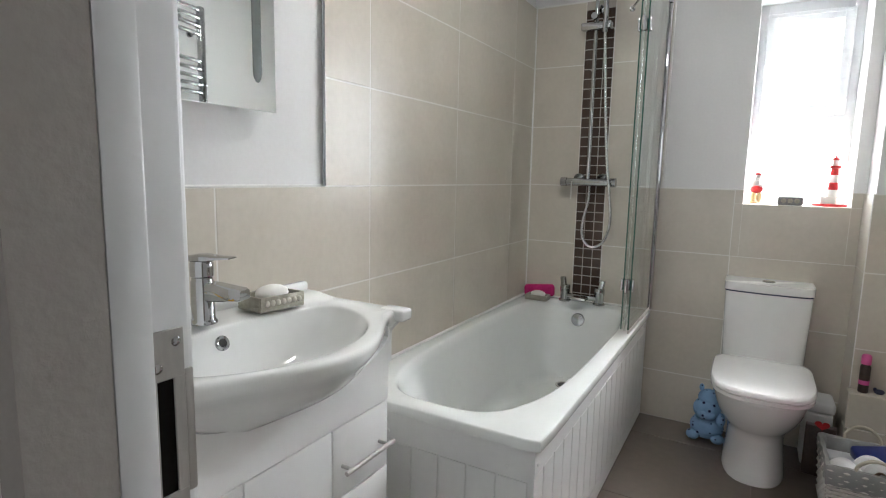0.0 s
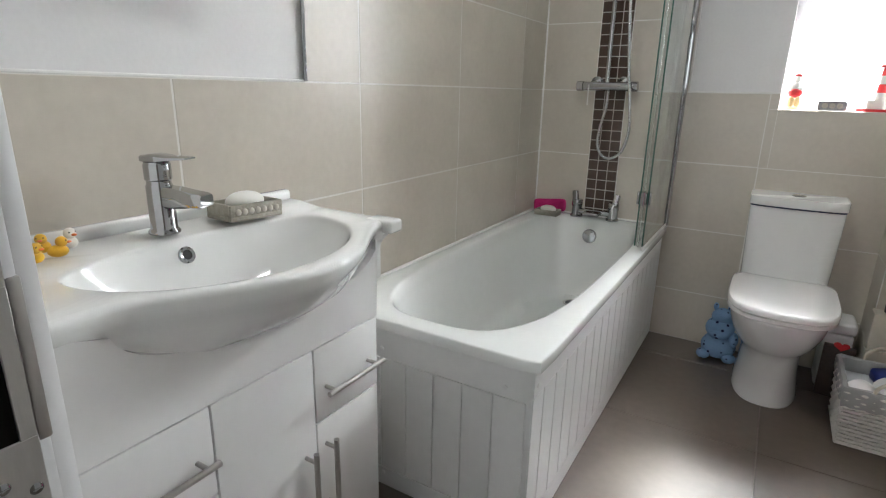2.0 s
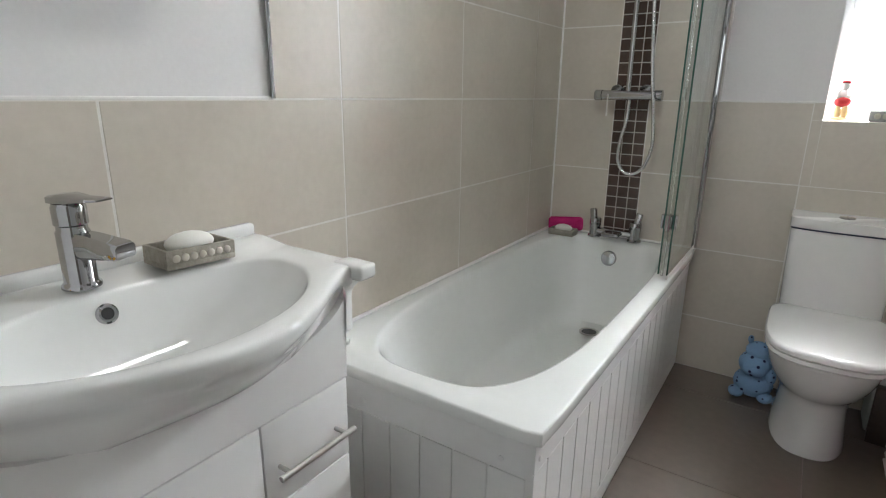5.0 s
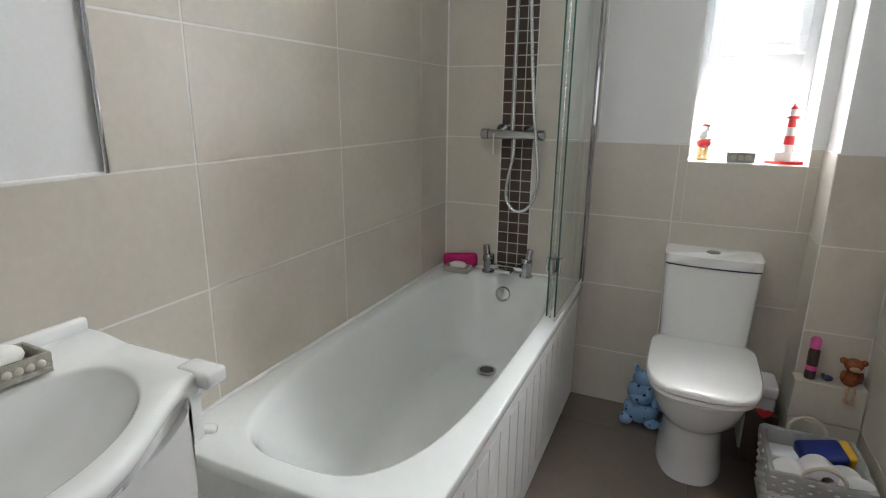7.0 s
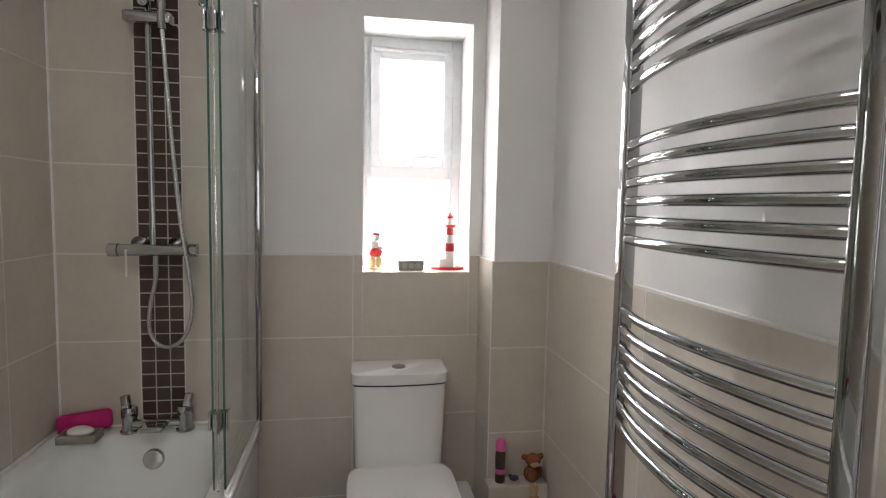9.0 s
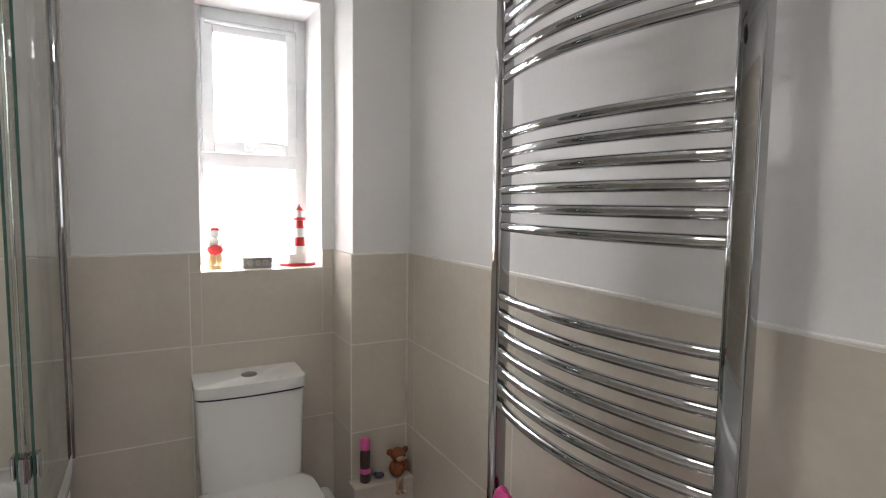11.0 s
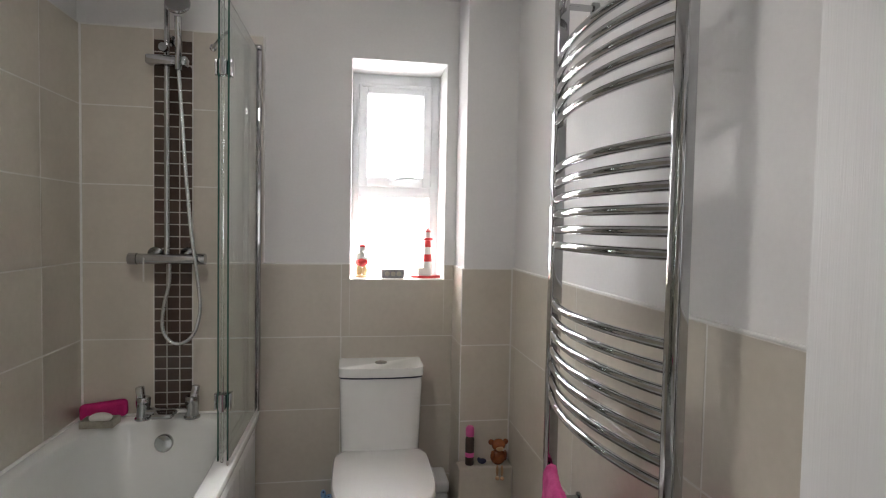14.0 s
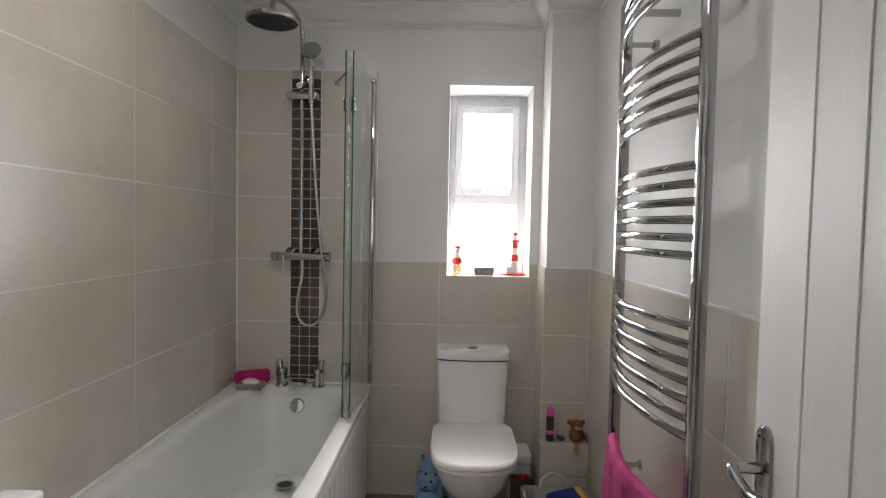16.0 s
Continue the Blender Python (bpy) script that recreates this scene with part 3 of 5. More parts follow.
# ---- shower ----
shower = thing("shower_set", (0.345, -0.05, 1.22), "chrome bar shower with riser, round rain head and hand shower", "shower")
RX, RY = 0.345, -0.062
bm = tube([(0.235, RY, 1.22), (0.455, RY, 1.22)], 0.021, 24)
wpart("valve", bm, CHROME, shower, smooth=True)
for a, b in ((0.200, 0.233), (0.457, 0.490)):
    wpart("knob", tube([(a, RY, 1.22), (a + 0.003, RY, 1.22), (b, RY, 1.22)], [0.020, 0.0235, 0.0235], 24), CHROME, shower, smooth=True)
for x in (0.285, 0.41):
    wpart("wall_union", tube([(x, -0.002, 1.235), (x, -0.010, 1.235), (x, -0.012, 1.232), (x, RY, 1.225)], [0.032, 0.032, 0.018, 0.016], 24), CHROME, shower, smooth=True)
rp = [(RX, RY, 1.235)] + [(RX, RY, z) for z in (1.6, 2.0, 2.2)] + smooth_path([(RX, RY, 2.28), (RX - 0.004, RY - 0.012, 2.335), (RX - 0.012, RY - 0.06, 2.370), (RX - 0.028, RY - 0.14, 2.382), (RX - 0.043, RY - 0.24, 2.374), (RX - 0.05, RY - 0.285, 2.345), (RX - 0.052, RY - 0.290, 2.29)], 7)
wpart("riser", tube(rp, 0.0105, 16), CHROME, shower, smooth=True)
wpart("rain_head", lathe([(0.016, 0.045), (0.018, 0.022), (0.06, 0.016), (0.104, 0.010), (0.110, 0.004), (0.110, -0.008), (0.106, -0.011)], 48, m=Matrix.Translation((RX - 0.052, RY - 0.29, 2.262))), CHROME, shower, smooth=True)
face = wpart("spray_face", lathe([(0.104, -0.0105), (0.102, -0.0125), (0.001, -0.0125)], 40, m=Matrix.Translation((RX - 0.052, RY - 0.29, 2.262))), BLACK, shower, "dark rubber spray plate", smooth=True)
nz = bmesh.new()
for rr, cnt in ((0.02, 6), (0.04, 12), (0.06, 18), (0.08, 24), (0.096, 28)):
    for i in range(cnt):
        a = 2 * math.pi * i / cnt
        lathe([(0.0022, 0), (0.0018, -0.003)], 6, nz, Matrix.Translation((RX - 0.052 + rr * math.cos(a), RY - 0.29 + rr * math.sin(a), 2.2497)))
wpart("nozzles", nz, GREYST, face)
wpart("riser_bracket", tube([(RX, -0.003, 2.10), (RX, -0.010, 2.10), (RX, -0.012, 2.10), (RX, RY, 2.10)], [0.022, 0.022, 0.012, 0.012], 20), CHROME, shower, smooth=True)
bm = rbox((0.272, RY - 0.030, 1.985), (0.425, RY + 0.018, 2.022), 0.008, 3)
wpart("slider", bm, CHROME, shower, smooth=True)
wpart("slider_knob", tube([(RX, RY - 0.028, 2.045), (RX, RY - 0.05, 2.045)], 0.016, 20), CHROME, shower, smooth=True)
hs = bmesh.new()
tube(smooth_path([(0.395, RY - 0.024, 1.965), (0.396, RY - 0.026, 2.03), (0.398, RY - 0.034, 2.10), (0.402, RY - 0.05, 2.165)], 5), 0.0135, 14, hs)
lathe([(0.014, -0.02), (0.034, -0.012), (0.046, 0.0), (0.047, 0.008), (0.043, 0.012), (0.001, 0.012)], 32, hs, Matrix.Translation((0.404, RY - 0.062, 2.205)) @ pose(0, 0, 0, 68, 0, 6))
wpart("hand_shower", hs, CHROME, shower, "round chrome hand shower", smooth=True)
hose = smooth_path([(0.355, RY - 0.002, 1.20), (0.353, RY - 0.004, 1.12), (0.335, RY - 0.012, 1.02), (0.335, RY - 0.02, 0.94), (0.365, RY - 0.026, 0.892), (0.41, RY - 0.028, 0.885), (0.455, RY - 0.028, 0.925), (0.478, RY - 0.028, 1.02),
                    (0.468, RY - 0.03, 1.15), (0.446, RY - 0.032, 1.32), (0.425, RY - 0.03, 1.55), (0.407, RY - 0.026, 1.80), (0.396, RY - 0.025, 1.97)], 9)
wpart("hose", tube(hose, 0.0075, 10), SLEEVE, shower, "flexible metal shower hose", smooth=True)
wpart("pull_tag", rbox((0.262, RY - 0.026, 1.13), (0.268, RY - 0.022, 1.225), 0.0015, 1), WHITEP, shower, "white hanging tag")

# ---- toilet ----
TX = 1.203
toilet = thing("toilet", (TX, -0.3, 0), "white close-coupled ceramic toilet with the lid down", "toilet")


def oval(cx, y0, y1, hx, z, n=2.6, back=6.0, count=56):
    """A D-like ring: squarer at the back (y1) than at the front (y0)."""
    cy = y1 - (y1 - y0) * 0.42
    out = []
    for i in range(count):
        a = 2 * math.pi * i / count
        c, s = math.cos(a), math.sin(a)
        e = back if s > 0 else n
        k = (abs(c) ** e + abs(s) ** e) ** (-1 / e)
        out.append((cx + hx * c * k, cy + (y1 - cy if s > 0 else cy - y0) * s * k, z))
    return out


def cist(hw0, hw1, z0, z1, y0, y1, lip=0.0):
    R = []
    for f, g in ((0, 0.006), (0.02, 0.0), (0.98, 0.0), (1, 0.005)):
        hw = hw0 + (hw1 - hw0) * f
        R.append([(TX + (hw - g) * c, y, z0 + (z1 - z0) * f) for c, y in
                  [(-1, y1), (-1, y0 + 0.03), (-0.97, y0 + 0.012), (-0.9, y0 + 0.003)] + [(-0.9 + 0.2 * i, y0 - 0.010 * (1 - (abs(-0.9 + 0.2 * i) / 0.9) ** 2)) for i in range(1, 9)] +
                  [(0.9, y0 + 0.003), (0.97, y0 + 0.012), (1, y0 + 0.03), (1, y1)]])
    return loft(R)


wpart("cistern", cist(0.160, 0.170, 0.40, 0.747, -0.178, -0.006), CERAM, toilet, smooth=True)
wpart("cistern_lid", cist(0.174, 0.174, 0.753, 0.790, -0.186, -0.004), CERAM, toilet, smooth=True)
# navy strip paints the shade in the gap below the lid
wpart("lid_gap_shade", cist(0.1712, 0.1712, 0.7455, 0.7535, -0.1795, -0.008), NAVY, toilet, "dark strip drawn as the shaded gap under the cistern lid")
bt = bmesh.new()
lathe([(0.026, 0), (0.026, 0.004), (0.022, 0.006), (0.001, 0.006)], 28, bt, Matrix.Translation((TX + 0.0, -0.095, 0.789)))
rbox((TX - 0.001, -0.118, 0.7945), (TX + 0.001, -0.072, 0.7962), 0.0003, 1, bt)
wpart("flush_button", bt, CHROME, toilet, "chrome dual flush button", smooth=True)
rows = [oval(TX, y0, -0.06, hx, z, n) for y0, hx, z, n in (
    (-0.490, 0.121, 0.0, 2.6), (-0.492, 0.123, 0.008, 2.6), (-0.484, 0.119, 0.03, 2.6), (-0.474, 0.113, 0.09, 2.5), (-0.470, 0.110, 0.15, 2.4), (-0.476, 0.113, 0.185, 2.3),
    (-0.490, 0.122, 0.212, 2.2), (-0.530, 0.141, 0.240, 2.2), (-0.572, 0.158, 0.275, 2.2), (-0.604, 0.170, 0.315, 2.25), (-0.624, 0.177, 0.355, 2.3), (-0.634, 0.180, 0.390, 2.3), (-0.634, 0.180, 0.400, 2.3), (-0.628, 0.176, 0.404, 2.3))]
wpart("bowl", loft(rows), CERAM, toilet, smooth=True, angle=60)
st = [oval(TX, -0.642, -0.165, 0.184, 0.4055, 3.3), oval(TX, -0.646, -0.163, 0.187, 0.409, 3.3), oval(TX, -0.646, -0.163, 0.187, 0.422, 3.3), oval(TX, -0.643, -0.165, 0.184, 0.4245, 3.3)]
wpart("seat", loft(st), GLOSSW, toilet, smooth=True)
ld = [oval(TX, -0.645, -0.158, 0.186, 0.4255, 3.3), oval(TX, -0.649, -0.155, 0.189, 0.429, 3.3), oval(TX, -0.649, -0.155, 0.189, 0.440, 3.3), oval(TX, -0.643, -0.160, 0.184, 0.4475, 3.3), oval(TX, -0.628, -0.172, 0.171, 0.4505, 3.3), oval(TX, -0.55, -0.22, 0.11, 0.4525, 2.7)]
wpart("seat_lid", loft(ld), GLOSSW, toilet, smooth=True)
for dx in (-0.075, 0.075):
    wpart("seat_hinge", tube([(TX + dx - 0.02, -0.152, 0.425), (TX + dx + 0.02, -0.152, 0.425)], 0.012, 14), CHROME, toilet, smooth=True)
for dx in (-0.113, 0.113):
    wpart("fixing_cap", sphere((TX + dx, -0.27, 0.03), 0.008, 10), CHROME, toilet, smooth=True)

# ---- washstand ----
VY0, VY1, VX = -2.515, -1.852, 0.327
VC = (VY0 + VY1) / 2
van = thing("vanity_unit", (0.16, VC, 0), "gloss white vanity unit with bar handles under the basin", "cabinet")
wpart("body", rbox((0.004, VY0, 0.07), (VX - 0.002, VY1, 0.700), 0.002, 1), GLOSSW, van)
for ya, yb in ((VY0, VY0 + 0.016), (VY1 - 0.016, VY1)):
    wpart("side", rbox((0.004, ya, 0.7005), (VX - 0.002, yb, 0.869), 0.001, 1), GLOSSW, van)
wpart("plinth", rbox((0.004, VY0 + 0.01, 0.0), (VX - 0.035, VY1 - 0.01, 0.069), 0.002, 1), GLOSSW, van)
# the fascia is cut out in an arch for the basin
arch = [(VC + 0.040 - 0.30 * math.cos(math.pi * i / 24), 0.869 - 0.106 * math.sin(math.pi * i / 24) ** 0.8) for i in range(25)]
edge = [(VY1 - 0.001, 0.672), (VY0 + 0.001, 0.672), (VY0 + 0.001, 0.869)] + arch[1:-1] + [(VY1 - 0.001, 0.869)]
wpart("fascia", loft([[(x, y, z) for y, z in edge] for x in (VX - 0.001, VX + 0.017)]), GLOSSW, van)
C1, C2 = -2.304, -2.063


def bar_handle(parent, a, b):
    a, b = Vector(a), Vector(b)
    d = (b - a).normalized()
    h = tube([a, b], 0.006, 14)
    for p in (a + d * 0.022, b - d * 0.022):
        tube([p, p - Vector((0.034, 0, 0))], 0.0045, 10, h)
    return wpart("handle", h, SATIN, parent, "brushed steel bar handle", smooth=True)


def front(name, y0, y1, z0, z1, ha, hb2):
    p = wpart(name, rbox((VX - 0.001, y0 + 0.0018, z0), (VX + 0.017, y1 - 0.0018, z1), 0.0022, 2), GLOSSW, van, smooth=True)
    bar_handle(p, ha, hb2)


HX = VX + 0.048
front("drawer", C2, VY1, 0.496, 0.669, (HX, -2.052, 0.572), (HX, -1.868, 0.572))
front("drawer", VY0, C1, 0.496, 0.669, (HX, -2.500, 0.578), (HX, -2.316, 0.578))
front("door", C2, VY1, 0.075, 0.493, (HX, -2.037, 0.262), (HX, -2.037, 0.456))
front("door", C1, C2, 0.075, 0.669, (HX, -2.098, 0.262), (HX, -2.098, 0.456))
front("door", VY0, C1, 0.075, 0.493, (HX, -2.330, 0.262), (HX, -2.330, 0.456))
# dark sheet behind the fronts paints the shade in their gaps
wpart("gap_shade_sheet", rbox((VX - 0.0035, VY0 + 0.004, 0.08), (VX - 0.0012, VY1 - 0.004, 0.672), 0.0005, 1), GREYST, van)

# basin: one ceramic top with a bowed front
basin = thing("basin", (0.25, VC, 0.80), "white ceramic basin with a bowed front on the vanity unit", "basin")
BT = 0.898


def basin_x(v, swell=1.0, narrow=1.0):
    """Front edge of the basin, v from -1 to 1 along its width."""
    a = min(1.0, abs(v * 0.384 - 0.038) / (0.292 * narrow))
    return 0.352 + 0.124 * swell * math.cos(math.pi / 2 * a) ** 1.3


def basin_top():
    """Rings from the bowl's middle out over the flat rim, down the bowed front and under the belly."""
    n = 144
    hw = 0.384
    cy, cx = VC + 0.004, 0.262

    BXC, BYC, BHY = 0.212, cy + 0.027, 0.272     # the bowl's mouth

    def outer(i, z, g=0.0, swell=1.0, narrow=1.0):
        """Where the ray from the bowl's middle leaves the basin's outline."""
        a = 2 * math.pi * i / n
        dx, dy = (0.216 if math.cos(a) > 0 else 0.086) * math.cos(a), BHY * math.sin(a)
        lo, hi = 0.0, 4.0
        for _ in range(26):
            mid = (lo + hi) / 2
            x, y = BXC + dx * mid, BYC + dy * mid
            v = (y - cy) / (hw - g * 0.6)
            if x > 0.003 and abs(v) < 1 and x < basin_x(v, swell, narrow) - g:
                lo = mid
            else:
                hi = mid
        return (BXC + dx * lo, BYC + dy * lo, z)

    def bowl(i, q, z, ox=0.0, grow=0.0):
        a = 2 * math.pi * i / n
        c, s = math.cos(a), math.sin(a)
        ee, hx = (1.92, 0.216) if c > 0 else (2.5, 0.086)
        k = (abs(c) ** ee + abs(s) ** ee) ** (-1 / ee)
        return (BXC + ox + (hx * q + grow) * c * k, BYC + (BHY * q + grow) * s * k, z)

    R = []
    for q in (0.03, 0.18, 0.32, 0.45, 0.56, 0.66, 0.75, 0.83, 0.90, 0.95, 0.98, 1.0):
        R.append([bowl(i, q, 0.772 + 0.117 * q ** 3.6, 0.03 * (1 - q)) for i in range(n)])
    for g, z in ((0.0015, BT - 0.0055), (0.004, BT - 0.002), (0.009, BT)):
        R.append([bowl(i, 1.0, z, 0, g) for i in range(n)])
    R += [[outer(i, z, g) for i in range(n)] for z, g in ((BT, 0.014), (BT - 0.0015, 0.006), (BT - 0.006, 0.001), (BT - 0.012, 0.0), (BT - 0.026, 0.002))]
    for k in range(1, 11):
        d = k / 10
        R.append([outer(i, BT - 0.026 - 0.118 * d, 0.002 + 0.022 * min(1, d * 3), max(0.0, 1 - d ** 1.9) ** 0.75, 1 - 0.18 * d) for i in range(n)])
    R = [[(x, y, z + (0.010 * min(1, max(0, (0.13 - x) / 0.07)) if z > BT - 0.03 else 0)) for x, y, z in r] for r in R]
    return loft(R)


wpart("bowl", basin_top(), CERAM, basin, smooth=True, angle=60)
wpart("upstand", rbox((0.002, VC - 0.378, BT + 0.004), (0.028, VC + 0.384, BT + 0.034), 0.009, 3), CERAM, basin, smooth=True)
for sgn in (-1, 1):
    ya, yb2 = sorted((VC + 0.004 + sgn * 0.342, VC + 0.004 + sgn * 0.390))
    wpart("end_lip", rbox((0.30, ya, BT - 0.028), (0.376, yb2, BT + 0.003), 0.008, 3), CERAM, basin, smooth=True)
ofl = lathe([(0.017, 0), (0.017, 0.004), (0.014, 0.006), (0.010, 0.005), (0.009, 0.001)], 24, m=Matrix.Translation((0.1335, VC + 0.004, 0.866)) @ pose(0, 0, 0, 0, 66, 0))
wpart("overflow_ring", ofl, CHROME, basin, "chrome overflow ring", smooth=True)
# black disc stands for the shaded inside of the overflow
wpart("overflow_hole_shade", lathe([(0.0098, 0), (0.0098, 0.0035), (0.001, 0.0035)], 20, m=Matrix.Translation((0.1335, VC + 0.004, 0.866)) @ pose(0, 0, 0, 0, 66, 0)), BLACK, basin)
wpart("waste", lathe([(0.032, 0), (0.032, 0.003), (0.026, 0.006), (0.001, 0.006)], 28, m=Matrix.Translation((0.245, VC + 0.031, 0.7725))), CHROME, basin, smooth=True)

# basin mixer
mix = thing("basin_mixer", (0.078, VC, BT), "chrome basin mixer tap with a flat lever", "tap")
turn = pose(0.090, VC - 0.006, BT + 0.010, 0, 0, 16) @ Matrix.Diagonal((1, 1, 0.95, 1))
bm = lathe([(0.029, 0.0005), (0.029, 0.005), (0.026, 0.009), (0.0242, 0.012), (0.0242, 0.098), (0.022, 0.102), (0.022, 0.108), (0.0245, 0.111), (0.0245, 0.140), (0.022, 0.146)], 32, m=turn)
wpart("column", bm, CHROME, mix, smooth=True)
sp2 = loft([[(x, y * w, z + dz) for y, dz in ((-1, -0.5 * h), (-0.8, -0.62 * h), (0.8, -0.62 * h), (1, -0.5 * h), (1, 0.3 * h), (0.8, 0.5 * h), (-0.8, 0.5 * h), (-1, 0.3 * h))]
            for x, w, z, h in ((0.0, 0.017, 0.078, 0.040), (0.04, 0.017, 0.078, 0.036), (0.075, 0.018, 0.076, 0.029), (0.098, 0.019, 0.075, 0.025), (0.104, 0.018, 0.075, 0.020))])
wpart("spout", moved(sp2, turn), CHROME, mix, smooth=True)
lv = loft([[(x, y * w, z + 0.5 * h + dz * h) for y, dz in ((-1, -0.35), (-0.8, -0.5), (0.8, -0.5), (1, -0.35), (1, 0.3), (0.75, 0.5), (-0.75, 0.5), (-1, 0.3))]
           for x, w, z, h in ((-0.0245, 0.014, 0.0, 0.010), (-0.020, 0.020, 0.0, 0.014), (0.0, 0.0235, 0.0, 0.016), (0.018, 0.021, 0.001, 0.014), (0.034, 0.018, 0.004, 0.009), (0.072, 0.0165, 0.008, 0.005), (0.076, 0.015, 0.009, 0.003))])
lv = moved(lv, turn @ pose(0, 0, 0.145, 0, 0, 0))
wpart("lever", lv, CHROME, mix, smooth=True)

# soap dish with pebble beads
sd = thing("soap_dish", (0.12, -2.02, BT), "carved grey stone soap dish with shell beads on the basin", "soap dish")
tm = pose(0.100, -2.005, BT + 0.010, 0, 2, 88)
bm = rbox((-0.068, -0.042, 0), (0.068, 0.042, 0.012), 0.003)
for lo, hi in (((-0.068, -0.042, 0.010), (0.068, -0.034, 0.036)), ((-0.068, 0.034, 0.010), (0.068, 0.042, 0.036)), ((-0.068, -0.035, 0.010), (-0.060, 0.035, 0.036)), ((0.060, -0.035, 0.010), (0.068, 0.035, 0.036))):
    rbox(lo, hi, 0.003, 2, bm)
wpart("dish", moved(bm, tm), STONE, sd, smooth=True)
for i in range(7):
    wpart("bead", moved(sphere((-0.05 + i * 0.0166, -0.0425, 0.020), 0.0075, 10, scale=(1, 0.5, 1)), tm), BEAD, sd, smooth=True)
for i in range(4):
    wpart("bead", moved(sphere((0.0685, -0.026 + i * 0.0172, 0.020), 0.0075, 10, scale=(0.5, 1, 1)), tm), BEAD, sd, smooth=True)
tagged(part("soap", moved(sphere((0, 0, 0.035), 0.047, 20, scale=(1, 0.62, 0.46)), tm), SOAP, smooth=True), "white oval bar of soap in the carved dish", "soap")


# rubber ducks
def duck(at, rz, s, mats, label):
    t = thing("rubber_duck", at, label, "toy", "ducks on the basin")
    m = pose(*at, 0, 0, rz) @ Matrix.Scale(s, 4)
    bm = sphere((0, 0, 0.018), 0.024, 18, scale=(1.2, 0.95, 0.78))
    sphere((-0.026, 0, 0.027), 0.010, 10, bm, (1.3, 0.8, 1.0))
    wpart("body", moved(bm, m), mats[0], t, smooth=True)
    wpart("head", moved(sphere((0.012, 0, 0.046), 0.0165, 16), m), mats[0], t, smooth=True)
    wpart("beak", moved(sphere((0.030, 0, 0.044), 0.007, 10, scale=(1.2, 1, 0.5)), m), ORANGE, t, "orange beak", smooth=True)
    for sy in (-1, 1):
        wpart("eye", moved(sphere((0.0235, sy * 0.0085, 0.051), 0.0025, 8), m), BLACK, t, smooth=True)


duck((0.101, -2.418, BT + 0.009), 20, 0.55, [YELLOW], "small yellow rubber duck on the basin ledge")
duck((0.056, -2.386, BT + 0.011), -30, 0.55, [YELLOW], "small yellow rubber duck on the basin ledge")
duck((0.094, -2.380, BT + 0.009), 60, 0.55, [YELLOW], "small yellow rubber duck on the basin ledge")
duck((0.062, -2.349, BT + 0.011), 10, 0.60, [WHITEP], "small white spotted rubber duck beside yellow ones")

# mirror cabinet
mc = thing("mirror", (0.03, -2.2, 1.387), "frameless mirror with frosted light strips above the basin", "mirror")
MY0, MY1, MZ0, MZ1 = -2.46, -1.922, 1.387, 2.06
wpart("housing", rbox((-G + 0.001, MY0 + 0.02, MZ0 + 0.012), (0.036, MY1 - 0.02, MZ1 - 0.012), 0.002, 1), UPVC, mc)
wpart("glass", rbox((0.036, MY0, MZ0), (0.041, MY1, MZ1), 0.0015, 1), MIRROR, mc)
for y in (MY1 - 0.058, MY0 + 0.058):
    o = []
    for i in range(24):
        a = 2 * math.pi * i / 24
        o.append((y + 0.014 * math.cos(a), (MZ0 + MZ1) / 2 + math.copysign(0.24, math.sin(a)) + 0.03 * math.sin(a)))
    wpart("light_strip", loft([[(0.0408, u, z) for u, z in o], [(0.0416, u, z) for u, z in o]]), FROST, mc, "unlit frosted light strip")

# ---- towel rail ----
rail = thing("towel_rail", (1.66, -1.23, 0.5), "curved chrome ladder towel rail on the painted wall", "towel rail")
RZ0, RZ1 = 0.42, 2.11
RXF = 1.637


def upright(y0, y1, deep):
    return rbox((RXF - 0.011, y0, RZ0), (RXF + deep, y1, RZ1), 0.006, 3)


wpart("upright", upright(-0.957, -0.922, 0.022), CHROME, rail, smooth=True)
wpart("upright", upright(-1.548, -1.507, 0.014), CHROME, rail, smooth=True)
levels = [2.090 - 0.0415 * i for i in range(4)] + [1.823 - 0.0415 * i for i in range(5)] + [1.531 - 0.0408 * i for i in range(6)] + [1.168 - 0.0423 * i for i in range(7)] + [0.700 - 0.0423 * i for i in range(6)]
for z in levels:
    pts = []
    for i in range(21):
        u = i / 20
        pts.append((RXF + 0.003 - 0.050 * math.sin(math.pi * u) ** 0.8, -0.950 - 0.562 * u, z))
    wpart("bar", tube(pts, 0.0108, 12), CHROME, rail, smooth=True)
for y in (-0.939, -1.528):
    for z in (0.60, 1.98):
        b = tube([(RXF + 0.010, y, z), (W - 0.006, y, z), (W - 0.005, y, z), (W + G, y, z)], [0.009, 0.009, 0.017, 0.017], 16)
        wpart("wall_bracket", b, CHROME, rail, smooth=True)
wpart("bracket", tube([(RXF - 0.045, -1.10, 2.02), (W + G, -1.10, 2.02)], 0.011, 14), CHROME, rail, smooth=True)
wpart("bleed_valve", tube([(RXF - 0.002, -0.958, 2.0), (RXF - 0.002, -0.975, 2.0)], 0.010, 14), CHROME, rail, smooth=True)


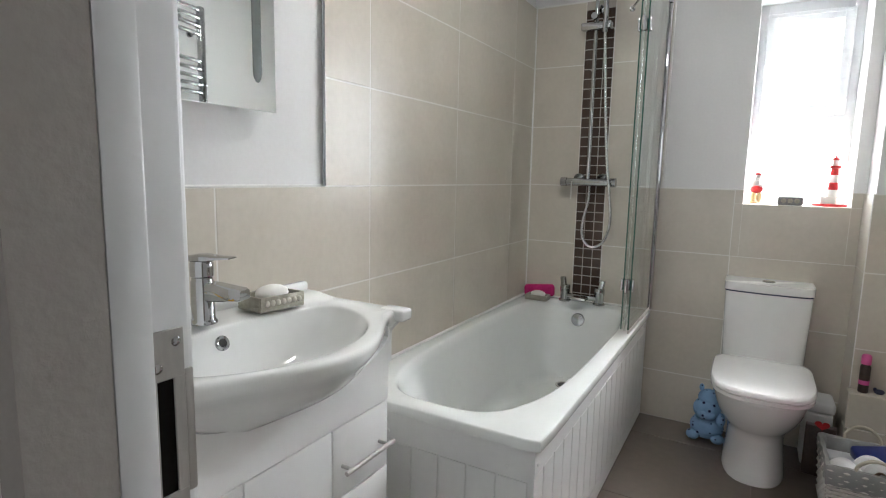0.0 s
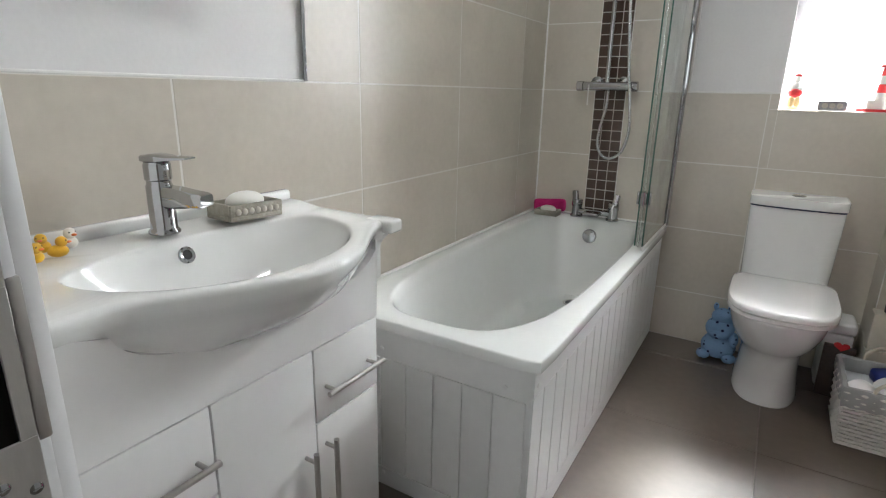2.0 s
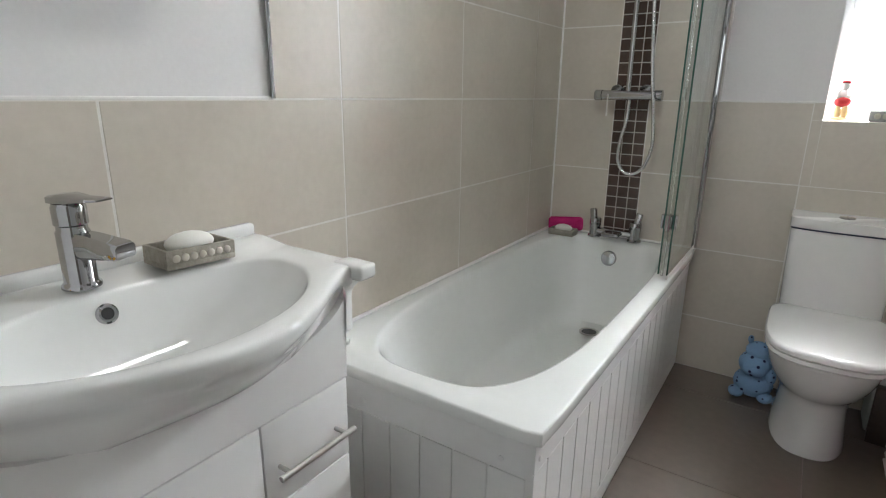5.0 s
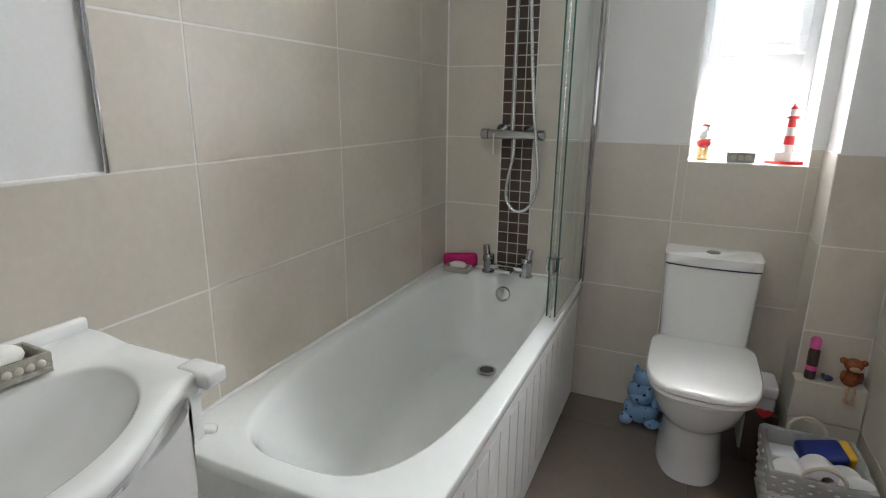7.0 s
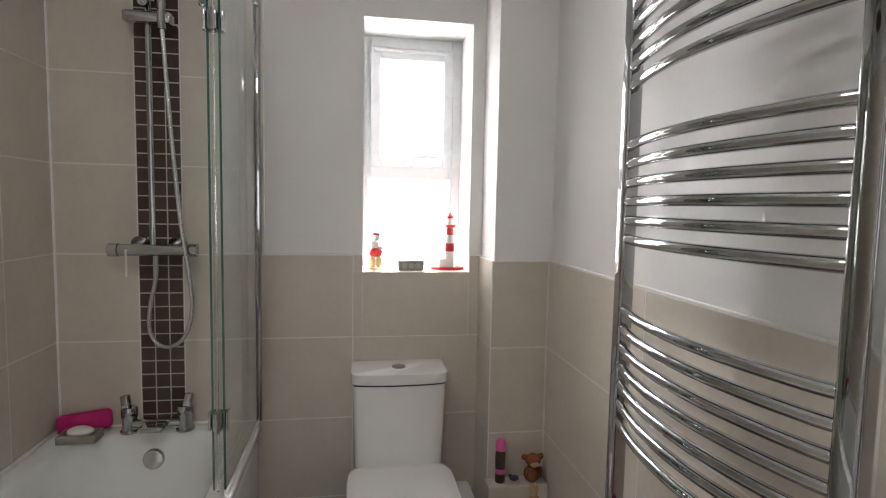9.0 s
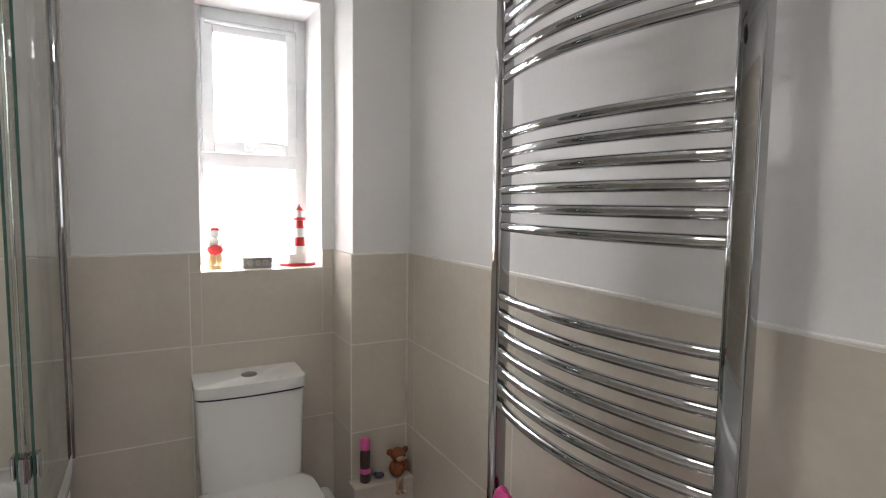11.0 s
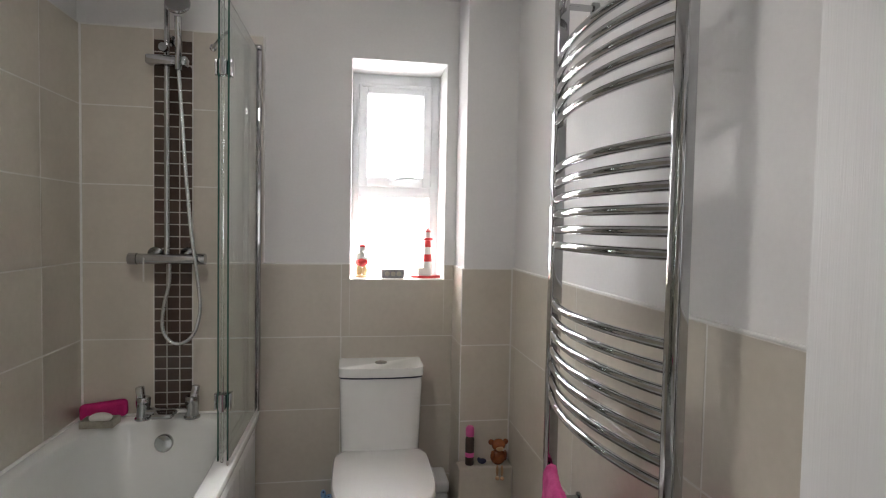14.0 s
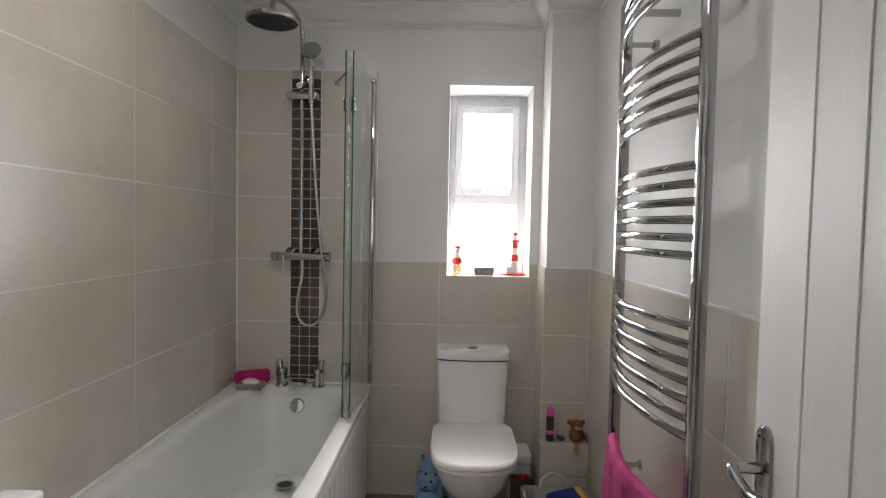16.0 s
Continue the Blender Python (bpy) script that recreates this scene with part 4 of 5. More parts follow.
# towel over the lower bars
def towel():
    rings = []
    n, m = 36, 40
    for j in range(m + 1):
        v = j / m                         # along the drop: back hem, over the bar, front hem
        ring = []
        for i in range(n + 1):
            u = i / n
            y = -0.975 - 0.50 * u
            bulge = 0.054 * math.sin(math.pi * min(1, max(0, (-0.950 - y) / 0.555))) ** 0.8
            xb = RXF + 0.010 - bulge
            top = 0.700
            w = 0.004 * math.sin(u * 23 + v * 3) + 0.003 * math.sin(u * 51 - v * 7)
            if v < 0.3:
                x, z = xb + 0.017 + w * 0.4, top - 0.19 * (1 - v / 0.3)
            elif v < 0.4:
                a = math.pi * (v - 0.3) / 0.1
                x, z = xb + 0.017 - 0.041 * (0.5 - 0.5 * math.cos(a)), top + 0.022 * math.sin(a)
            else:
                x, z = xb - 0.024 - 0.030 * (v - 0.4) - w * (0.4 + v), top - 0.50 * (v - 0.4) / 0.6
            ring.append((x, y + 0.006 * math.sin(v * 9), z - 0.055 * u * (1 if v > 0.35 else 0) * (v - 0.35)))
        rings.append(ring)
    bm = loft(rings, cap_a=False, cap_b=False, closed=False)
    bmesh.ops.solidify(bm, geom=bm.faces[:], thickness=0.010)
    for vtx in bm.verts:
        vtx.co += Vector((1, 0, 0.5)) * 0.0028 * noise.noise(vtx.co * 110)
    return bm


tagged(part("towel", towel(), PINK, smooth=True), "bright pink terry towel hung over the chrome rail", "towel")

# ---- door, standing open ----
DE, DH = Vector((1.590, -1.850, 0)), Vector((1.500, -2.640, 0))
door = thing("door_1", (DH.x, DH.y, 0), "white grooved panel door standing open with a chrome lever", "door", kind="structure")
du = (DH - DE).normalized()                  # along the leaf, from the free edge
dn = Vector((-du.y, du.x, 0))                # candidates for the room face
if dn.x > 0:
    dn = -dn
leaf_m = Matrix(((du.x, dn.x, 0, DE.x), (du.y, dn.y, 0, DE.y), (0, 0, 1, 0), (0, 0, 0, 1)))
LL = (DH - DE).length


def leaf():
    bm = bmesh.new()
    box(bm, (0, -0.036, 0.008), (LL, -0.0025, 1.985))
    boards = []
    st_w, gp = 0.138, 0.113
    cuts = [0] + [st_w + gp * i for i in range(6)] + [LL]
    for a, b in zip(cuts, cuts[1:]):
        own = rbox((a + (0.003 if a else 0), -0.004, 0.008), (b - (0.003 if b < LL else 0), 0, 1.985), 0.0018, 1)
        boards.append(own)
    return bm, boards


leaf_bm, leaf_boards = leaf()
leaf_ob = wpart("leaf", moved(leaf_bm, leaf_m), DOORP, door)
for b in leaf_boards:
    wpart("board", moved(b, leaf_m), DOORP, leaf_ob)
hd = bmesh.new()
o = [(0.045 + 0.0215 * math.cos(a), z + 0.0215 * math.sin(a)) for z, a0 in ((1.063, 0), (0.892, math.pi)) for a in [a0 + math.pi * i / 12 for i in range(13)]]
loft([[(u, 0.0, z) for u, z in o], [(u, 0.006, z) for u, z in o], [(0.045 + (u - 0.045) * 0.86, 0.009, 0.9775 + (z - 0.9775) * 0.97) for u, z in o]], bm=hd)
bp = wpart("backplate", moved(hd, leaf_m), CHROME, door, "long chrome backplate", smooth=True)
hl = bmesh.new()
tube(smooth_path([(0.045, 0.008, 1.018), (0.045, 0.042, 1.018), (0.052, 0.052, 1.017), (0.075, 0.055, 1.013), (0.115, 0.054, 1.006), (0.155, 0.050, 1.012)], 6), 0.0095, 14, hl)
# the lever points back along the leaf
wpart("lever", moved(hl, leaf_m), CHROME, door, "chrome lever handle", smooth=True)
th = bmesh.new()
lathe([(0.013, 0), (0.013, 0.006), (0.010, 0.010), (0.001, 0.010)], 20, th, Matrix.Translation((0.045, 0.008, 0.945)) @ pose(0, 0, 0, -90, 0, 0))
rbox((0.0415, 0.014, 0.935), (0.0485, 0.028, 0.955), 0.003, 2, th)
wpart("thumb_turn", moved(th, leaf_m), CHROME, door, "chrome thumb turn", smooth=True)
for z in (1.067, 0.888):
    for sgn in (-1, 1):
        wpart("screw", moved(lathe([(0.003, 0), (0.003, 0.0012), (0.001, 0.0014)], 10, m=Matrix.Translation((0.045 + sgn * 0.008, 0.0088, z)) @ pose(0, 0, 0, -90, 0, 0)), leaf_m), BLACK, bp)

# ---- window sill ornaments ----
SZ = WZ0 + 0.001
lhs = thing("lighthouse_ornament", (1.415, 0.075, SZ), "red and white striped model lighthouse on the window sill", "ornament")
lx, ly = 1.412, 0.075
base = bmesh.new()
prism([(lx - 0.002 + (0.066 + 0.006 * math.sin(3 * a)) * math.cos(a), ly + 0.034 * math.sin(a)) for a in [2 * math.pi * i / 28 for i in range(28)]], SZ, SZ + 0.011, base)
wpart("base", base, RED, lhs, "red base", smooth=True)
hs2 = bmesh.new()
rbox((lx - 0.040, ly - 0.022, SZ + 0.011), (lx + 0.018, ly + 0.022, SZ + 0.046), 0.003, 2, hs2)
wpart("keepers_house", hs2, WHITEP, lhs, smooth=True)
zs = [0.011, 0.075, 0.108, 0.141, 0.170]
for k in range(4):
    r0, r1 = 0.0225 - 0.0022 * k, 0.0225 - 0.0022 * (k + 1)
    wpart("band", lathe([(r0, SZ + zs[k]), (r1, SZ + zs[k + 1])], 24, m=Matrix.Translation((lx + 0.004, ly, 0))), RED if k in (1, 3) else WHITEP, lhs, smooth=True)
wpart("gallery", lathe([(0.018, SZ + 0.170), (0.023, SZ + 0.173), (0.023, SZ + 0.182), (0.014, SZ + 0.183)], 24, m=Matrix.Translation((lx + 0.004, ly, 0))), RED, lhs, smooth=True)
wpart("lantern", lathe([(0.012, SZ + 0.183), (0.012, SZ + 0.208)], 16, m=Matrix.Translation((lx + 0.004, ly, 0))), WHITEP, lhs, smooth=True)
wpart("cap", lathe([(0.016, SZ + 0.208), (0.010, SZ + 0.218), (0.003, SZ + 0.224), (0.003, SZ + 0.230), (0.001, SZ + 0.231)], 16, m=Matrix.Translation((lx + 0.004, ly, 0))), RED, lhs, smooth=True)

# seated figurine, one plain shape
fg = bmesh.new()
fx, fy = 1.118, 0.07
for c, r, s, mi in (((0, 0, 0.006), 0.032, (1.0, 0.8, 0.22), 1), ((-0.010, -0.006, 0.030), 0.015, (0.9, 0.9, 1.9), 1), ((0.014, -0.008, 0.032), 0.014, (0.9, 0.9, 1.9), 1), ((0.002, 0, 0.068), 0.029, (1.0, 0.85, 0.75), 0),
                    ((-0.003, 0, 0.096), 0.020, (0.95, 0.8, 1.1), 2), ((-0.016, -0.008, 0.092), 0.009, (0.8, 0.9, 1.9), 2), ((0.016, -0.008, 0.086), 0.009, (1.6, 0.9, 0.9), 2), ((0.002, -0.002, 0.126), 0.0165, (0.95, 1, 1.1), 2), ((0.003, 0.001, 0.138), 0.0165, (1, 1, 0.65), 0)):
    own = sphere((fx + c[0], fy + c[1], SZ + c[2] + 0.001), r, 16, scale=s)
    for f in own.faces:
        f.material_index = mi
    join(fg, own)
tagged(part("figurine", fg, [RED, PALEY, WHITEP], smooth=True), "small red, white and yellow figurine on the sill", "ornament")

stn = thing("stone_sign", (1.258, 0.055, SZ), "small grey slate block with pale marks on the sill", "ornament")
wpart("block", rbox((1.208, 0.035, SZ), (1.308, 0.075, SZ + 0.040), 0.004, 2), GREYST, stn, smooth=True)
for i in range(3):
    wpart("mark", lathe([(0.011, 0), (0.011, 0.001), (0.001, 0.0012)], 14, m=Matrix.Translation((1.232 + i * 0.026, 0.0352, SZ + 0.020)) @ pose(0, 0, 0, 90, 0, 0)), STONE, stn)

# ---- ledge ornaments ----
LT = LZ + 0.001
can = thing("air_freshener", (1.562, -0.245, LT), "small black and pink spray can with a pink cap", "spray can")
cm = Matrix.Translation((1.562, -0.247, LT))
wpart("can", lathe([(0.016, 0), (0.018, 0.003), (0.018, 0.108), (0.013, 0.118)], 22, m=cm), DARKBOX, can, smooth=True)
wpart("label", lathe([(0.0184, 0.034), (0.0184, 0.052)], 22, m=cm), PINKCAP, can, "pink printed band", smooth=True)
wpart("cap", lathe([(0.0165, 0.118), (0.0175, 0.121), (0.0175, 0.150), (0.012, 0.158), (0.001, 0.159)], 22, m=cm), PINKCAP, can, "pink plastic cap", smooth=True)
wh = sphere((1.615, -0.25, LT + 0.012), 0.014, 12, scale=(1.3, 0.8, 0.8))
sphere((1.600, -0.25, LT + 0.020), 0.007, 10, wh, (1, 0.6, 1.2))
tagged(part("whale_ornament", wh, NAVY, smooth=True), "tiny dark blue whale ornament on the tiled ledge", "ornament")
mk = bmesh.new()
mx, my = 1.678, -0.262
for c, r, s, mi in (((0, 0, 0.032), 0.032, (1.0, 0.75, 1.0), 0), ((0, -0.006, 0.084), 0.027, (1.1, 0.9, 0.9), 0), ((-0.030, 0, 0.094), 0.012, (1, 0.6, 1), 0), ((0.030, 0, 0.094), 0.012, (1, 0.6, 1), 0), ((0, -0.024, 0.076), 0.015, (1.1, 0.6, 0.8), 1),
                    ((-0.026, -0.012, 0.042), 0.011, (0.8, 0.8, 2.0), 0), ((0.026, -0.012, 0.042), 0.011, (0.8, 0.8, 2.0), 0), ((-0.010, -0.030, -0.012), 0.007, (0.8, 0.8, 3.4), 1), ((0.010, -0.030, -0.014), 0.007, (0.8, 0.8, 3.4), 1),
                    ((-0.010, -0.034, -0.042), 0.009, (1, 1.2, 0.8), 1), ((0.010, -0.034, -0.044), 0.009, (1, 1.2, 0.8), 1)):
    own = sphere((mx + c[0], my + c[1], LT + c[2]), r, 14, scale=s)
    for f in own.faces:
        f.material_index = mi
    join(mk, own)
tagged(part("animal_ornament", mk, [BROWN, TAN], smooth=True), "glossy brown animal ornament sitting on the tiled ledge", "ornament")

# ---- floor things ----
pl = bmesh.new()
for c, r, s in (((0, 0, 0.062), 0.075, (1.0, 0.9, 0.82)), ((-0.004, -0.005, 0.150), 0.062, (1.0, 0.9, 0.9)), ((-0.004, -0.035, 0.135), 0.042, (1.1, 0.8, 0.7)), ((0, 0, 0.205), 0.048, (1.0, 0.9, 0.85)),
                ((-0.034, 0, 0.250), 0.014, (0.8, 0.8, 1.3)), ((0.026, 0, 0.252), 0.014, (0.8, 0.8, 1.3)), ((-0.055, -0.04, 0.024), 0.030, (1, 1.1, 0.8)), ((0.050, -0.04, 0.024), 0.030, (1, 1.1, 0.8)), ((0.058, -0.02, 0.11), 0.026, (0.8, 0.9, 1.4))):
    sphere((1.005 + c[0], -0.125 + c[1], c[2] + 0.001), r, 20, pl, s)
tagged(part("plush_toy", pl, SPOTS, smooth=True), "pale blue plush toy with dark spots on the floor", "toy")

wb = thing("wipes_box", (1.437, -0.10, 0), "white plastic tub with a rounded lid beside the toilet", "container")
wpart("tub", rbox((1.385, -0.17, 0.0), (1.490, -0.03, 0.245), 0.012, 3), PANEL, wb, smooth=True)
wpart("lid", rbox((1.380, -0.176, 0.2455), (1.495, -0.024, 0.300), 0.016, 3), PANEL, wb, smooth=True)
gb = thing("gift_box", (1.44, -0.235, 0), "dark brown patterned box with a red heart", "box")
wpart("box", moved(rbox((-0.055, -0.025, 0), (0.055, 0.025, 0.215), 0.004, 2), pose(1.442, -0.235, 0.0, -4, 0, -6)), DARKBOX, gb, smooth=True)
ht = [(0.016 * math.sin(a) ** 3 * 1.3, (13 * math.cos(a) - 5 * math.cos(2 * a) - 2 * math.cos(3 * a) - math.cos(4 * a)) / 16 * 0.02) for a in [2 * math.pi * i / 28 for i in range(28)]]
wpart("heart", moved(loft([[(u * 1.3, 0, v) for u, v in ht], [(u * 1.3, -0.006, v) for u, v in ht]]), pose(1.442, -0.262, 0.232, -4, 0, -6)), RED, gb, "red heart", smooth=True)

# basket
KX0, KX1, KY0, KY1, KZ = 1.420, 1.712, -0.640, -0.335, 0.225
bk = thing("basket", ((KX0 + KX1) / 2, -0.49, 0), "white woven storage basket with a grey cloth liner", "basket")
wpart("bottom", rbox((KX0 + 0.012, KY0 + 0.012, 0.003), (KX1 - 0.012, KY1 - 0.012, 0.012), 0.003, 1), WICKER, bk)


def around(g, z, wob=0.0, ph=0.0):
    x0, x1, y0, y1 = KX0 + g, KX1 - g, KY0 + g, KY1 - g
    pts = []
    for (ax, ay), (bx, by) in zip(((x0, y0), (x1, y0), (x1, y1), (x0, y1)), ((x1, y0), (x1, y1), (x0, y1), (x0, y0))):
        L = math.hypot(bx - ax, by - ay)
        k = int(L / 0.012)
        nx, ny = (by - ay) / L, -(bx - ax) / L
        for i in range(k):
            t = i / k
            o = wob * math.sin(t * L / 0.024 * math.pi + ph)
            pts.append((ax + (bx - ax) * t + nx * o, ay + (by - ay) * t + ny * o, z))
    return pts


for k in range(15):
    z = 0.010 + k * 0.0145
    lean = 0.016 * (1 - z / KZ)
    P = around(lean + 0.005, z, 0.0032, math.pi * (k % 2))
    own = tube(P + [P[0]], 0.0062, 6)
    wpart("strand", own, WICKER, bk, smooth=True)
lin = bmesh.new()
prof = ((0.013, 0.150), (0.000, 0.155), (-0.004, 0.185), (-0.005, 0.222), (-0.002, 0.230), (0.008, 0.231), (0.013, 0.226), (0.016, 0.18), (0.024, 0.02))
rings = [[(x + 0.0016 * math.sin(i * 0.9), y + 0.0016 * math.cos(i * 1.3), z + 0.002 * math.sin(i * 0.37)) for i, (x, y, _) in enumerate(around(g + 0.004, z))] for g, z in prof]
cnt = min(len(r) for r in rings)
rings = [[r[int(i * len(r) / cnt)] for i in range(cnt)] for r in rings]
loft(rings, cap_a=False, cap_b=True, bm=lin)
wpart("liner", lin, CLOTH, bk, "grey cloth liner folded over the rim", smooth=True)
for y, sg in ((KY1 - 0.008, 1), (KY0 + 0.008, -1)):
    xm = (KX0 + KX1) / 2
    P = smooth_path([(xm - 0.055, y, 0.205), (xm - 0.056, y + 0.004 * sg, 0.245), (xm - 0.03, y + 0.01 * sg, 0.275), (xm, y + 0.012 * sg, 0.284), (xm + 0.03, y + 0.01 * sg, 0.275), (xm + 0.056, y + 0.004 * sg, 0.245), (xm + 0.055, y, 0.205)], 6)
    wpart("handle", tube(P, 0.006, 10), ROPE, bk, "rope handle", smooth=True)


def roll(at, m3):
    t = thing("toilet_roll", at, "white toilet paper roll lying in the basket", "toilet roll", "rolls in the basket")
    n = 36
    R = []
    for r, z in ((0.021, -0.05), (0.053, -0.05), (0.055, -0.048), (0.055, 0.048), (0.053, 0.05), (0.021, 0.05)):
        R.append([(r * math.cos(2 * math.pi * i / n), r * math.sin(2 * math.pi * i / n), z) for i in range(n)])
    bm = loft(R + [R[0]], cap_a=False, cap_b=False)
    wpart("paper", moved(bm, Matrix.Translation(at) @ m3), PAPER, t, smooth=True)
    core = loft([[(r * math.cos(2 * math.pi * i / n), r * math.sin(2 * math.pi * i / n), z) for i in range(n)] for r, z in ((0.0209, -0.0495), (0.0209, 0.0495), (0.0195, 0.0495), (0.0195, -0.0495), (0.0209, -0.0495))], cap_a=False, cap_b=False)
    wpart("core", moved(core, Matrix.Translation(at) @ m3), CARD, t, smooth=True)


roll((1.500, -0.560, 0.165), pose(0, 0, 0, 90, 0, 24))
roll((1.578, -0.545, 0.195), pose(0, 0, 0, 78, 0, 10))
roll((1.645, -0.545, 0.170), pose(0, 0, 0, 90, 0, -8))
bmx = moved(rbox((-0.07, -0.05, -0.03), (0.07, 0.05, 0.03), 0.014, 3), pose(1.60, -0.420, 0.200, 12, -8, 14))
pk = thing("wipes_pack", (1.60, -0.445, 0.19), "dark blue and yellow plastic pack in the basket", "packet")
wpart("pack", bmx, BLUEP, pk, smooth=True)
wpart("end_flap", moved(rbox((0.066, -0.046, -0.026), (0.096, 0.046, 0.026), 0.010, 3), pose(1.60, -0.420, 0.200, 12, -8, 14)), YELP, pk, "yellow end", smooth=True)
tagged(part("tissue_pack", moved(rbox((-0.06, -0.045, 0), (0.06, 0.045, 0.10), 0.012, 3), pose(1.492, -0.425, 0.09, 0, 4, 10)), UPVC, smooth=True), "pale plastic pack of tissues in the basket", "packet")
tagged(part("white_bag", sphere((1.66, -0.600, 0.218), 0.05, 20, scale=(1.0, 0.6, 0.7)), PAPER, smooth=True), "white rounded paper bundle at the basket end", "packet")


# ---- tiles ----
mesh_cache = {}


def piece_mesh(w, h, t, material, ch=0.0012):
    key = (round(w, 4), round(h, 4), round(t, 4), material.name)
    if key not in mesh_cache:
        bm = bmesh.new()
        R = [[(ch * k, ch * k, z), (w - ch * k, ch * k, z), (w - ch * k, h - ch * k, z), (ch * k, h - ch * k, z)] for k, z in ((0, 0), (0, t - ch), (1, t))]
        loft(R, cap_a=False, bm=bm)
        me = bpy.data.meshes.new("tile")
        bmesh.ops.recalc_face_normals(bm, faces=bm.faces)
        bm.to_mesh(me)
        bm.free()
        me.materials.append(material)
        mesh_cache[key] = me
    return mesh_cache[key]


def lay(parent, name, origin, ux, uz, us, zs, gap, t, material, skip=None, tilt=0.0):
    """Tiles between the joints us and zs, on the plane through origin with axes ux, uz."""
    ux, uz = Vector(ux), Vector(uz)
    nr = ux.cross(uz)
    for a, b in zip(us, us[1:]):
        for c, d in zip(zs, zs[1:]):
            if skip and skip(a, b, c, d):
                continue
            w, h = b - a - gap, d - c - gap
            if w < 0.006 or h < 0.006:
                continue
            ob = new(name, piece_mesh(w, h, t, material))
            p = Vector(origin) + ux * (a + gap / 2) + uz * (c + gap / 2)
            ob.matrix_world = Matrix(((ux.x, uz.x, nr.x, p.x), (ux.y, uz.y, nr.y, p.y), (ux.z, uz.z, nr.z, p.z), (0, 0, 0, 1)))
            if tilt:
                ob.matrix_world = ob.matrix_world @ pose(0, 0, 0, random.uniform(-tilt, tilt), random.uniform(-tilt, tilt), 0)
            ob.parent = parent


def grout(parent, lo, hi, mat=None):
    bm = bmesh.new()
    box(bm, lo, hi)
    p = part("grout", bm, mat or GROUT, parent)
    return p


TT = G - 0.0001
rows_low = [0.0, 0.252, 0.568, 0.884, D]
rows_all = rows_low + [1.516, 1.832, 2.148]
GAP = 0.0042
TRIM = -1.698
# left wall: axis along +y seen from the room needs normal +x: y cross z = x
lay(wall_left, "tile", (-G, 0, 0), (0, 1, 0), (0, 0, 1), [BACK, -2.081, -1.479, -0.878, -0.277, -0.002], rows_low, GAP, TT, TILE, tilt=0.04)
lay(wall_left, "tile", (-G, 0, 0), (0, 1, 0), (0, 0, 1), [TRIM, -1.479, -0.878, -0.277, -0.002], rows_all[4:], GAP, TT, TILE, tilt=0.04)
grout(wall_left, (-G - 0.001, BACK, 0), (-0.0008, -0.001, D))
grout(wall_left, (-G - 0.001, TRIM, D), (-0.0008, -0.001, 2.148))
wpt = tube([(0.0005, TRIM - 0.004, D + 0.002), (0.0005, TRIM - 0.004, 2.15)], 0.0055, 10)
part("tile_trim", wpt, CHROME, wall_left, "slim chrome tile trim", smooth=True)
part("tile_trim", rbox((-G, BACK, D - 0.001), (0.0005, TRIM, D + 0.006), 0.002, 1), SEAL, wall_left, smooth=True)
part("tile_trim", rbox((-G, TRIM, 2.147), (0.0005, 0, 2.153), 0.002, 1), SEAL, wall_left, smooth=True)
# far wall: normal -y: x cross z = -y
fo = (0, G, 0)
MX0, MX1 = 0.274, 0.424
lay(wall_far, "tile", fo, (1, 0, 0), (0, 0, 1), [0.002, MX0], rows_all[2:], GAP, TT, TILE, tilt=0.04)
lay(wall_far, "tile", fo, (1, 0, 0), (0, 0, 1), [MX1, 0.702], rows_all[4:], GAP, TT, TILE, tilt=0.04)
lay(wall_far, "tile", fo, (1, 0, 0), (0, 0, 1), [MX1, 1.033], rows_all[:5], GAP, TT, TILE, tilt=0.04)
lay(wall_far, "tile", fo, (1, 0, 0), (0, 0, 1), [1.033, BX + 0.004], rows_all[:4], GAP, TT, TILE, tilt=0.04)
lay(wall_far, "tile", fo, (1, 0, 0), (0, 0, 1), [1.033, WX0, WX1, BX + 0.004], [0.884, WZ0, D], GAP * 0 + 0.0006, TT, TILE, skip=lambda a, b, c, d: a > 1.05 and b < 1.5 and c > 1.0)
mz = [0.560 + 0.0499 * i for i in range(33)]
mz = [z for z in mz if z < 2.152]
lay(wall_far, "mosaic_tile", fo, (1, 0, 0), (0, 0, 1), [MX0, MX0 + 0.05, MX0 + 0.10, MX1], mz, 0.0027, TT, MOSAIC, tilt=0.25)
grout(wall_far, (0, 0.0008, 0), (0.702, G + 0.001, 2.148))
grout(wall_far, (MX0 + 0.001, 0.0004, BZ - 0.01), (MX1 - 0.001, G, 2.147), MGROUT)
grout(wall_far, (0.702, 0.0008, 0), (BX + 0.004, G + 0.001, WZ0 - 0.013))
grout(wall_far, (0.702, 0.0008, WZ0 - 0.013), (WX0, G + 0.001, D))
grout(wall_far, (WX1, 0.0008, WZ0 - 0.013), (BX + 0.004, G + 0.001, D))
part("tile_trim", rbox((0.7025, -0.0005, D + 0.001), (0.7085, G, 2.150), 0.002, 1), SEAL, wall_far, smooth=True)
